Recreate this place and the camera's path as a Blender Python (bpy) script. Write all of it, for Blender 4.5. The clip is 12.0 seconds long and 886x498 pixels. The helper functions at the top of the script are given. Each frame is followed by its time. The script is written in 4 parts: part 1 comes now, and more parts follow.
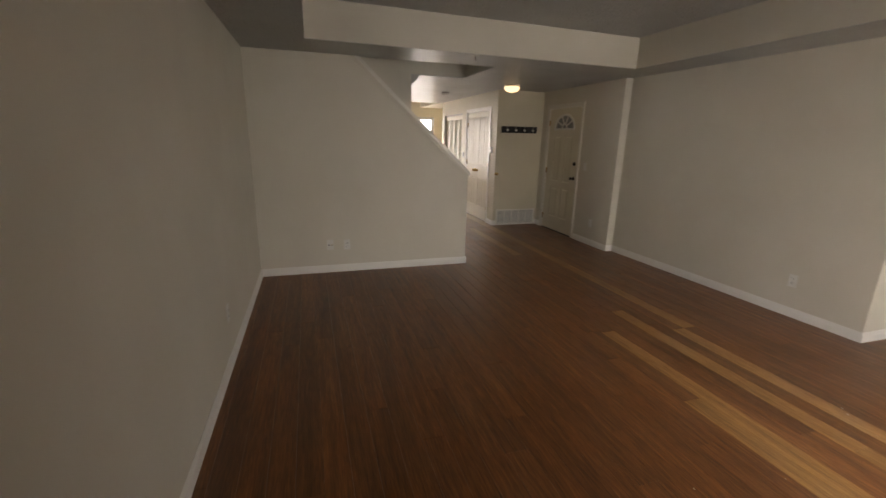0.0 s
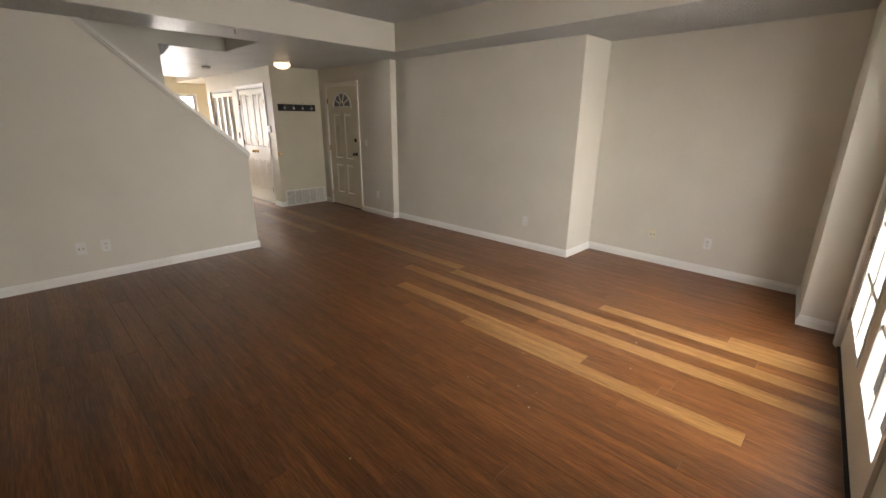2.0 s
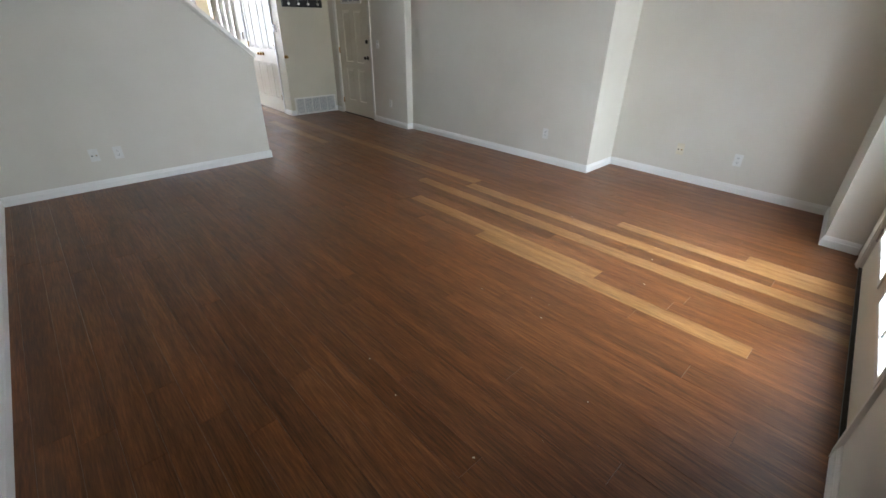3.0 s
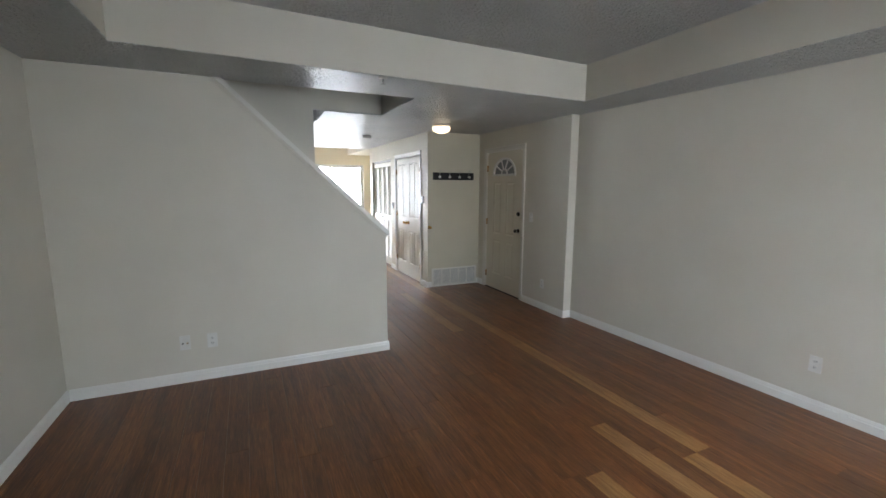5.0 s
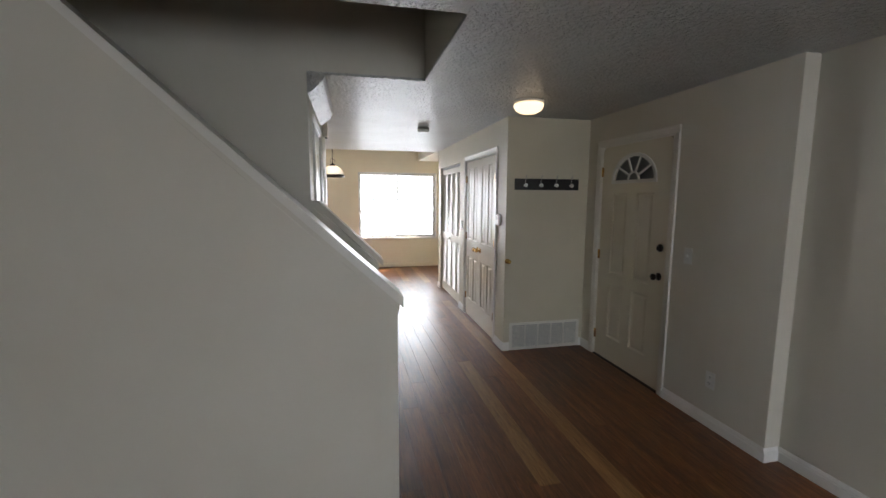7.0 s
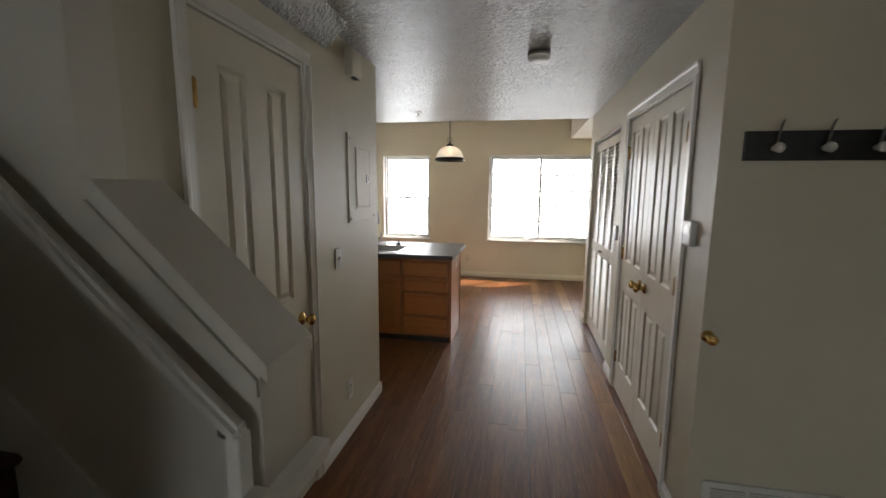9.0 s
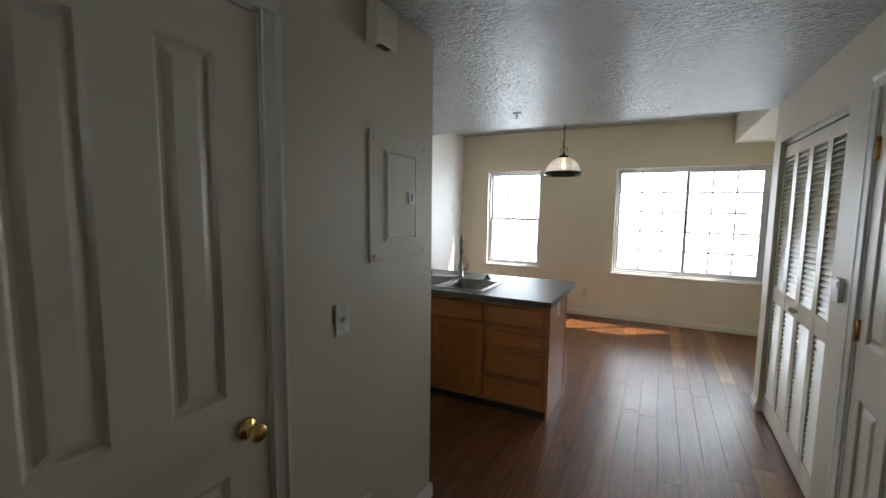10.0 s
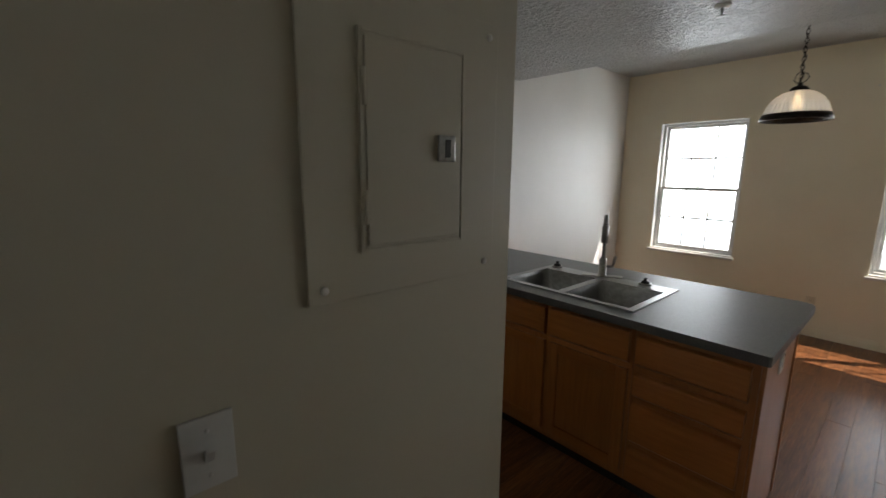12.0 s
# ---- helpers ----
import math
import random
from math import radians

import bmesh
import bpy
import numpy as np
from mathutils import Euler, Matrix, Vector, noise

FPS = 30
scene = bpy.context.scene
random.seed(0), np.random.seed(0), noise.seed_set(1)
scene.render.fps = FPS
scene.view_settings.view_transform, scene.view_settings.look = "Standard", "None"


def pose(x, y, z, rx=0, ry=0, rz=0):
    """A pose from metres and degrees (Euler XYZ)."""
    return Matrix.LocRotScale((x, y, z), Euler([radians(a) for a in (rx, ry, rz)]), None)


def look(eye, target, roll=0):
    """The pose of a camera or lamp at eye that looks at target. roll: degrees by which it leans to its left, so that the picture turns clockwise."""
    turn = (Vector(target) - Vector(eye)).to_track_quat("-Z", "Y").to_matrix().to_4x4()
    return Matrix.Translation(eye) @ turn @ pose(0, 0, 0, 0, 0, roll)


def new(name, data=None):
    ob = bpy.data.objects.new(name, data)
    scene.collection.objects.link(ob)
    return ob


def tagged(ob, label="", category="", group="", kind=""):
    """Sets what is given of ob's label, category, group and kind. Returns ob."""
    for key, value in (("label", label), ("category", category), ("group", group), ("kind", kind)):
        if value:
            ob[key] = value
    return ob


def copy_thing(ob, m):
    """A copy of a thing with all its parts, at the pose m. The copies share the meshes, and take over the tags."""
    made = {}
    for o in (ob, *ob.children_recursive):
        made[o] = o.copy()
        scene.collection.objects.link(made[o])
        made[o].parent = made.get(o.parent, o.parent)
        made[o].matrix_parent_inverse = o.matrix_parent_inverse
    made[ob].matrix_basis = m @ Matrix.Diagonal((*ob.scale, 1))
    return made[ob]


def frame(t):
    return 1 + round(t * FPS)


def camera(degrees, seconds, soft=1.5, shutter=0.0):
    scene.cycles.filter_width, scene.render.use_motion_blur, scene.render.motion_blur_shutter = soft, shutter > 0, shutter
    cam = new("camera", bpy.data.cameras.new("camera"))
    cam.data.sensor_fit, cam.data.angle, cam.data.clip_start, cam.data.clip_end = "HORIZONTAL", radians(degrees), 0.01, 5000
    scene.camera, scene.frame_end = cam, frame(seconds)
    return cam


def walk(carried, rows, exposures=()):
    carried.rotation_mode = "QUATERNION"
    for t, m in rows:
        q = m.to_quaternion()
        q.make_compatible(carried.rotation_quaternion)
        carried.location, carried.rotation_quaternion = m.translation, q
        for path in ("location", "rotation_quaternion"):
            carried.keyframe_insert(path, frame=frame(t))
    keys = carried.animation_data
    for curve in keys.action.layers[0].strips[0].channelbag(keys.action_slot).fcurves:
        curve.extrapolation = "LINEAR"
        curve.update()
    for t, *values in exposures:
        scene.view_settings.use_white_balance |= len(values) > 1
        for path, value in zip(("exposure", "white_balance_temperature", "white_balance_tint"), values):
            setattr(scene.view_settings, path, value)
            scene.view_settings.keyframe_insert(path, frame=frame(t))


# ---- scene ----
cam = camera(93.1, 12.0, soft=1.5, shutter=0.16)
PATH = [
    (0, (-1.792, -4.796, 1.531), (-1.215, -2.952, 1.018), 1.3),
    (0.5, (-1.882, -4.939, 1.54), (-0.861, -3.31, 0.989), 1.1),
    (1, (-1.825, -5.033, 1.526), (-0.603, -3.577, 0.903), 0.5),
    (1.5, (-1.86, -5.084, 1.514), (-0.526, -3.714, 0.928), 0.5),
    (2, (-1.889, -5.106, 1.515), (-0.539, -3.753, 0.925), 0.4),
    (2.5, (-1.887, -5.11, 1.483), (-0.602, -3.782, 0.719), 0.6),
    (3, (-1.884, -5.066, 1.473), (-0.681, -3.786, 0.518), 0.8),
    (3.5, (-1.788, -4.877, 1.473), (-0.684, -3.441, 0.625), 0.8),
    (3.7, (-1.752, -4.734, 1.46), (-0.662, -3.215, 0.748), 1.1),
    (5.3, (-0.978, -3.428, 1.543), (-0.234, -1.592, 1.269), 0.3),
    (5.5, (-0.901, -3.251, 1.533), (-0.212, -1.392, 1.268), 0.5),
    (6, (-0.674, -2.76, 1.583), (-0.029, -0.882, 1.348), 0.3),
    (6.5, (-0.411, -2.276, 1.545), (0.16, -0.372, 1.325), 0.6),
    (6.7, (-0.324, -2.074, 1.563), (0.192, -0.156, 1.326), 0.5),
    (8.3, (0.338, -0.465, 1.543), (0.326, 1.521, 1.304), 0.4),
    (8.5, (0.399, -0.245, 1.541), (0.304, 1.739, 1.307), 0.5),
    (9, (0.563, 0.308, 1.518), (0.199, 2.255, 1.236), 0.5),
    (9.5, (0.607, 0.84, 1.554), (-0.131, 2.68, 1.292), 0.6),
    (10, (0.572, 1.319, 1.541), (-0.344, 3.085, 1.341), 0.7),
    (10.5, (0.493, 1.785, 1.55), (-0.611, 3.445, 1.395), 0.4),
    (11, (0.278, 2.161, 1.569), (-0.976, 3.701, 1.329), 0.7),
    (11.5, (0.157, 2.357, 1.586), (-1.056, 3.924, 1.317), 0.5),
    (12, (0.199, 2.371, 1.538), (-1.272, 3.675, 1.173), 0.5),
]
EXPOSURE = [(0, 2.22, 8500, 20), (0.5, 2.64, 8000, 19), (1.0, 2.78, 7950, 19), (2.4, 2.95, 7750, 17), (3.0, 3.08, 6300, 12), (3.7, 3.11, 6150, 11), (5.3, 2.78, 6450, 12), (6.7, 2.28, 6600, 14),
            (8.3, 2.04, 7150, 16), (9.0, 1.72, 7000, 14), (9.5, 1.58, 6750, 12), (10.0, 1.45, 6350, 10), (11.0, 0.95, 6350, 9), (12, 0.81, 6750, 12)]
walk(cam, [(t, look(eye, target, roll)) for t, eye, target, roll in PATH], EXPOSURE)

# ---- world, sun and daylight ----
SUN_WAY = Vector((0.60, 0.45, 1.0)).normalized()      # towards the sun
world = bpy.data.worlds.new("daylight")
scene.world = world
world.use_nodes = True
wn = world.node_tree.nodes
sky = wn.new("ShaderNodeTexSky")
sky.sky_type, sky.sun_disc = "NISHITA", False
sky.sun_elevation = math.asin(SUN_WAY.z)
sky.sun_rotation = math.atan2(SUN_WAY.x, SUN_WAY.y)
world.node_tree.links.new(sky.outputs[0], wn["Background"].inputs[0])
wn["Background"].inputs[1].default_value = 0.05

sun = new("sun", bpy.data.lights.new("sun", "SUN"))
sun.data.energy, sun.data.angle, sun.data.color = 5.0, radians(0.6), (1.0, 0.965, 0.92)
sun.matrix_world = look((20, 15, 40), Vector((20, 15, 40)) - SUN_WAY)


def daylight(name, eye, target, wide, high, watts, colour):
    """Sky light on its way into one opening."""
    lamp = bpy.data.lights.new(name, "AREA")
    lamp.shape, lamp.size, lamp.size_y = "RECTANGLE", wide, high
    lamp.energy, lamp.color = watts, colour
    ob = new(name, lamp)
    ob.matrix_world = look(eye, target)
    return ob


daylight("garden_door_daylight", (0.98, -6.3, 2.05), (1.02, -5.3, 1.75), 3.4, 3.5, 59, (0.82, 0.92, 1.0))
daylight("tall_window_daylight", (-1.475, 7.80, 1.36), (-1.475, 7.0, 1.3599), 0.78, 1.38, 7.2, (0.83, 0.925, 1.0))
daylight("wide_window_daylight", (0.85, 7.80, 1.36), (0.85, 7.0, 1.3599), 1.66, 1.36, 3.4, (0.83, 0.925, 1.0))

# ---- materials ----


def material(name, colour, rough=0.5, metal=0.0):
    m = bpy.data.materials.new(name)
    m.use_nodes = True
    b = m.node_tree.nodes["Principled BSDF"]
    b.inputs["Base Color"].default_value = (*colour, 1)
    b.inputs["Roughness"].default_value = rough
    b.inputs["Metallic"].default_value = metal
    return m


def node(m, kind, **values):
    n = m.node_tree.nodes.new(kind)
    for key, v in values.items():
        n.inputs[key.replace("_", " ")].default_value = v
    return n


def link(m, a, b):
    m.node_tree.links.new(a, b)


def bsdf(m):
    return m.node_tree.nodes["Principled BSDF"]


def mottle(m, c0, c1, scale, detail=4, stretch=(1, 1, 1), low=0.35, high=0.65):
    """Base colour that wanders between two tones at one scale of the world. Returns the noise and the ramp."""
    geo = node(m, "ShaderNodeNewGeometry")
    mp = node(m, "ShaderNodeMapping", Scale=stretch)
    link(m, geo.outputs["Position"], mp.inputs["Vector"])
    tex = node(m, "ShaderNodeTexNoise", Scale=scale, Detail=detail)
    link(m, mp.outputs[0], tex.inputs["Vector"])
    ramp = node(m, "ShaderNodeValToRGB")
    ramp.color_ramp.elements[0].position, ramp.color_ramp.elements[1].position = low, high
    ramp.color_ramp.elements[0].color, ramp.color_ramp.elements[1].color = (*c0, 1), (*c1, 1)
    link(m, tex.outputs["Fac"], ramp.inputs["Fac"])
    link(m, ramp.outputs[0], bsdf(m).inputs["Base Color"])
    return mp, tex, ramp


def relief(m, scale, strength, distance=0.002, detail=3, stretch=(1, 1, 1), low=0.0, high=1.0):
    geo = node(m, "ShaderNodeNewGeometry")
    mp = node(m, "ShaderNodeMapping", Scale=stretch)
    link(m, geo.outputs["Position"], mp.inputs["Vector"])
    tex = node(m, "ShaderNodeTexNoise", Scale=scale, Detail=detail, Distortion=0.4)
    link(m, mp.outputs[0], tex.inputs["Vector"])
    rng = node(m, "ShaderNodeMapRange", From_Min=low, From_Max=high)
    link(m, tex.outputs["Fac"], rng.inputs["Value"])
    bump = node(m, "ShaderNodeBump", Strength=strength, Distance=distance)
    link(m, rng.outputs[0], bump.inputs["Height"])
    link(m, bump.outputs[0], bsdf(m).inputs["Normal"])
    return tex


def paint(name, c0, c1, rough):
    m = material(name, c0, rough)
    mottle(m, c0, c1, 1.7, 5)
    relief(m, 160, 0.12, 0.0012, 2)
    return m


WALL = paint("wall_paint", (0.590, 0.553, 0.472), (0.625, 0.588, 0.507), 0.55)
CREAM = paint("cream_wall_paint", (0.77, 0.705, 0.535), (0.81, 0.745, 0.575), 0.5)
PALE_WALL = paint("pale_kitchen_paint", (0.72, 0.71, 0.675), (0.76, 0.75, 0.715), 0.45)
TRIM = paint("trim_paint", (0.66, 0.632, 0.572), (0.70, 0.672, 0.612), 0.32)
BASE = paint("baseboard_paint", (0.74, 0.725, 0.685), (0.78, 0.765, 0.725), 0.32)
DOOR = paint("door_paint", (0.62, 0.57, 0.455), (0.66, 0.61, 0.495), 0.33)
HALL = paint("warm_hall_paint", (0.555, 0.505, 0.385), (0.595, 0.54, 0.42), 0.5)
CEIL_FLAT = paint("tray_paint", (0.66, 0.64, 0.58), (0.70, 0.68, 0.62), 0.7)

CEIL = material("knockdown_ceiling", (0.70, 0.69, 0.66), 0.36)
mottle(CEIL, (0.49, 0.485, 0.46), (0.55, 0.545, 0.52), 2.0, 4)
relief(CEIL, 40, 1.0, 0.026, 5, (1, 1.15, 1), 0.42, 0.60)


def wood(name, dark, mid, light, rough, grain, along, coat=0.0, tones=1.0, stretch=0.06, low=0.36, high=0.66):
    """Wood with long grain along one axis of the world; every plank takes its own tone."""
    m = material(name, mid, rough)
    info = node(m, "ShaderNodeObjectInfo")
    geo = node(m, "ShaderNodeNewGeometry")
    shift = node(m, "ShaderNodeVectorMath")
    shift.operation = "MULTIPLY_ADD"
    shift.inputs[1].default_value = (1, 1, 1)
    far = node(m, "ShaderNodeCombineXYZ")
    ten = node(m, "ShaderNodeMath")
    ten.operation = "MULTIPLY"
    ten.inputs[1].default_value = 37.0
    link(m, info.outputs["Random"], ten.inputs[0])
    for i in range(3):
        link(m, ten.outputs[0], far.inputs[i])
    link(m, geo.outputs["Position"], shift.inputs[0])
    link(m, far.outputs[0], shift.inputs[2])
    mp = node(m, "ShaderNodeMapping")
    mp.inputs["Scale"].default_value = [stretch if i == along else 1.0 for i in range(3)]
    link(m, shift.outputs[0], mp.inputs["Vector"])
    fine = node(m, "ShaderNodeTexNoise", Scale=grain, Detail=8, Roughness=0.74, Distortion=0.25)
    link(m, mp.outputs[0], fine.inputs["Vector"])
    broad = node(m, "ShaderNodeTexNoise", Scale=grain * 0.13, Detail=4, Roughness=0.6, Distortion=0.5)
    link(m, mp.outputs[0], broad.inputs["Vector"])
    ramp = node(m, "ShaderNodeValToRGB")
    e = ramp.color_ramp.elements
    e[0].position, e[0].color = low, (*dark, 1)
    e[1].position, e[1].color = high, (*light, 1)
    c = e.new(0.5)
    c.color = (*mid, 1)
    add = node(m, "ShaderNodeMath")
    add.operation = "MULTIPLY_ADD"
    add.inputs[1].default_value = 0.34
    link(m, broad.outputs["Fac"], add.inputs[0])
    half = node(m, "ShaderNodeMath")
    half.operation = "MULTIPLY"
    half.inputs[1].default_value = 0.66
    link(m, fine.outputs["Fac"], half.inputs[0])
    link(m, half.outputs[0], add.inputs[2])
    link(m, add.outputs[0], ramp.inputs["Fac"])
    tone = node(m, "ShaderNodeMapRange", To_Min=1.0 - 0.28 * tones, To_Max=1.0 + 0.26 * tones)
    link(m, info.outputs["Random"], tone.inputs["Value"])
    hsv = node(m, "ShaderNodeHueSaturation")
    link(m, ramp.outputs[0], hsv.inputs["Color"])
    link(m, tone.outputs[0], hsv.inputs["Value"])
    link(m, hsv.outputs[0], bsdf(m).inputs["Base Color"])
    bump = node(m, "ShaderNodeBump", Strength=0.10, Distance=0.001)
    link(m, fine.outputs["Fac"], bump.inputs["Height"])
    link(m, bump.outputs[0], bsdf(m).inputs["Normal"])
    worn = node(m, "ShaderNodeTexNoise", Scale=3.0, Detail=6, Distortion=0.8)
    link(m, geo.outputs["Position"], worn.inputs["Vector"])
    gloss = node(m, "ShaderNodeMapRange", From_Min=0.35, From_Max=0.65, To_Min=rough - 0.02, To_Max=rough + 0.05)
    link(m, worn.outputs["Fac"], gloss.inputs["Value"])
    link(m, gloss.outputs[0], bsdf(m).inputs["Roughness"])
    bsdf(m).inputs["Coat Weight"].default_value = coat
    bsdf(m).inputs["Coat Roughness"].default_value = 0.28
    return m


PLANK = wood("dark_bamboo", (0.076, 0.0252, 0.0082), (0.165, 0.0585, 0.0185), (0.300, 0.116, 0.038), 0.325, 150, 1, 0.05, 0.55, 0.05, 0.385, 0.635)
PLANK_LIGHT = wood("pale_bamboo", (0.182, 0.083, 0.027), (0.318, 0.157, 0.053), (0.47, 0.252, 0.096), 0.325, 150, 1, 0.05, 0.4, 0.05, 0.385, 0.635)
TREAD = wood("dark_stair_wood", (0.035, 0.014, 0.008), (0.07, 0.026, 0.013), (0.11, 0.04, 0.02), 0.35, 50, 1)
OAK = wood("oak_front", (0.31, 0.103, 0.021), (0.38, 0.134, 0.029), (0.445, 0.170, 0.040), 0.40, 60, 0, 0.1, 0.35)
OAK_UP = wood("oak_upright", (0.31, 0.103, 0.021), (0.38, 0.134, 0.029), (0.445, 0.170, 0.040), 0.40, 60, 2, 0.45, 0.35)
SUBFLOOR = material("plank_joint", (0.012, 0.007, 0.005), 0.8)
mottle(SUBFLOOR, (0.010, 0.006, 0.004), (0.018, 0.010, 0.007), 9)

GLASS = material("window_glass", (1, 1, 1), 0.0)
bsdf(GLASS).inputs["Transmission Weight"].default_value = 1.0
bsdf(GLASS).inputs["IOR"].default_value = 1.0
FROSTED = material("seeded_glass", (0.13, 0.137, 0.137), 0.3)
bsdf(FROSTED).inputs["Transmission Weight"].default_value = 0.6
relief(FROSTED, 60, 0.4, 0.004)
BRASS = material("polished_brass", (0.72, 0.47, 0.16), 0.22, 1.0)
mottle(BRASS, (0.62, 0.38, 0.11), (0.78, 0.53, 0.20), 40)
BRONZE = material("dark_bronze", (0.02, 0.016, 0.013), 0.35, 0.7)
mottle(BRONZE, (0.014, 0.011, 0.009), (0.03, 0.022, 0.017), 60)
STEEL = material("brushed_steel", (0.42, 0.42, 0.41), 0.32, 1.0)
mottle(STEEL, (0.25, 0.25, 0.245), (0.34, 0.34, 0.335), 30, 4, (1, 12, 1))
NICKEL = material("brushed_nickel", (0.40, 0.39, 0.37), 0.3, 1.0)
mottle(NICKEL, (0.34, 0.33, 0.31), (0.45, 0.44, 0.42), 80)
PLASTIC = material("white_plastic", (0.78, 0.77, 0.73), 0.35)
mottle(PLASTIC, (0.64, 0.63, 0.59), (0.70, 0.69, 0.65), 14)
IVORY = material("ivory_plastic", (0.69, 0.65, 0.53), 0.35)
mottle(IVORY, (0.62, 0.56, 0.41), (0.69, 0.63, 0.48), 14)
DARK = material("dark_slot", (0.015, 0.015, 0.015), 0.5)
BLACKWOOD = material("black_painted_board", (0.008, 0.008, 0.009), 0.4)
mottle(BLACKWOOD, (0.006, 0.006, 0.007), (0.014, 0.013, 0.013), 25)
LAMINATE = material("grey_laminate", (0.10, 0.10, 0.097), 0.4)
mottle(LAMINATE, (0.065, 0.065, 0.062), (0.115, 0.115, 0.11), 220, 2)
GREY = material("grey_duct", (0.16, 0.16, 0.16), 0.7)
mottle(GREY, (0.27, 0.27, 0.27), (0.33, 0.33, 0.33), 12)
RUBBER = material("black_rubber", (0.01, 0.01, 0.01), 0.6)
# darker than the sash: the bars' backlit shade is put into the grey
BAR = material("backlit_grid_bar", (0.36, 0.36, 0.36), 0.4)
mottle(BAR, (0.33, 0.33, 0.33), (0.39, 0.39, 0.39), 8)
SASH = material("window_sash", (0.60, 0.60, 0.58), 0.35)
mottle(SASH, (0.56, 0.56, 0.54), (0.64, 0.64, 0.62), 8)
# patio shade is put into this dark blue-grey colour
FENCE = material("shade_toned_fence", (0.09, 0.10, 0.115), 0.85)
mottle(FENCE, (0.075, 0.086, 0.10), (0.12, 0.13, 0.145), 2.2, 6, (1, 6, 0.4))
CONCRETE = material("pale_concrete", (0.5, 0.49, 0.46), 0.85)
mottle(CONCRETE, (0.24, 0.24, 0.23), (0.31, 0.305, 0.29), 0.8, 8)
STUCCO = material("pale_stucco", (0.62, 0.60, 0.56), 0.9)
mottle(STUCCO, (0.40, 0.40, 0.39), (0.47, 0.465, 0.45), 1.1, 6)
relief(STUCCO, 60, 0.3, 0.004)


def glowing(name, colour, strength, base):
    m = material(name, base, 0.3)
    bsdf(m).inputs["Emission Color"].default_value = (*colour, 1)
    bsdf(m).inputs["Emission Strength"].default_value = strength
    return m


BULB_GLASS = glowing("lit_opal_glass", (1.0, 0.77, 0.48), 0.36, (0.9, 0.86, 0.75))
BULB = glowing("lit_bulb", (1.0, 0.70, 0.38), 3.4, (0.9, 0.85, 0.75))

# ---- mesh helpers ----


def box(bm, x0, x1, y0, y1, z0, z1, bevel=0.0):
    m = Matrix.Translation(((x0 + x1) / 2, (y0 + y1) / 2, (z0 + z1) / 2)) @ Matrix.Diagonal((abs(x1 - x0), abs(y1 - y0), abs(z1 - z0), 1))
    vs = bmesh.ops.create_cube(bm, size=1, matrix=m)["verts"]
    if bevel:
        es = list({e for v in vs for e in v.link_edges})
        bmesh.ops.bevel(bm, geom=es, offset=bevel, segments=2, profile=0.6, affect="EDGES")
    return bm


def prism(bm, pts, axis, a, b):
    """A flat outline in the two other axes, pulled along one axis from a to b."""
    def at(p, d):
        q = list(p)
        q.insert(axis, d)
        return bm.verts.new(q)
    lo, hi = [at(p, a) for p in pts], [at(p, b) for p in pts]
    n = len(pts)
    fs = [bm.faces.new(lo), bm.faces.new(hi[::-1])]
    for i in range(n):
        fs.append(bm.faces.new((lo[i], hi[i], hi[(i + 1) % n], lo[(i + 1) % n])))
    bmesh.ops.recalc_face_normals(bm, faces=fs)
    return bm


def lathe(bm, profile, m=None, segments=24):
    """Rings of (radius, height) turned about z."""
    m = m or Matrix()
    rings = []
    for r, z in profile:
        if r < 1e-5:
            rings.append([bm.verts.new(m @ Vector((0, 0, z)))])
        else:
            rings.append([bm.verts.new(m @ Vector((r * math.cos(2 * math.pi * i / segments), r * math.sin(2 * math.pi * i / segments), z))) for i in range(segments)])
    fs = []
    for a, b in zip(rings, rings[1:]):
        for i in range(segments):
            j = (i + 1) % segments
            if len(a) == 1 and len(b) == 1:
                continue
            if len(a) == 1:
                fs.append(bm.faces.new((a[0], b[j], b[i])))
            elif len(b) == 1:
                fs.append(bm.faces.new((a[i], a[j], b[0])))
            else:
                fs.append(bm.faces.new((a[i], a[j], b[j], b[i])))
    for f in fs:
        f.smooth = True
    return bm


def tube(bm, pts, r, segments=10, closed_ends=True):
    """A round bar along a line of points."""
    pts = [Vector(p) for p in pts]
    rings = []
    for i, p in enumerate(pts):
        d = (pts[min(i + 1, len(pts) - 1)] - pts[max(i - 1, 0)]).normalized()
        side = d.cross(Vector((0, 0, 1)))
        if side.length < 0.05:
            side = d.cross(Vector((1, 0, 0)))
        side.normalize()
        up = side.cross(d)
        rings.append([bm.verts.new(p + r * (math.cos(2 * math.pi * k / segments) * side + math.sin(2 * math.pi * k / segments) * up)) for k in range(segments)])
    fs = []
    for a, b in zip(rings, rings[1:]):
        for k in range(segments):
            fs.append(bm.faces.new((a[k], b[k], b[(k + 1) % segments], a[(k + 1) % segments])))
    for f in fs:
        f.smooth = True
    if closed_ends:
        bm.faces.new(rings[0])
        bm.faces.new(rings[-1][::-1])
    return bm


def mesh_of(name, bm, mat):
    bmesh.ops.recalc_face_normals(bm, faces=bm.faces[:])
    me = bpy.data.meshes.new(name)
    bm.to_mesh(me)
    bm.free()
    me.materials.append(mat)
    return me


def part(name, bm, mat, parent, label=""):
    ob = new(name, mesh_of(name, bm, mat))
    ob.parent = parent
    return tagged(ob, label)


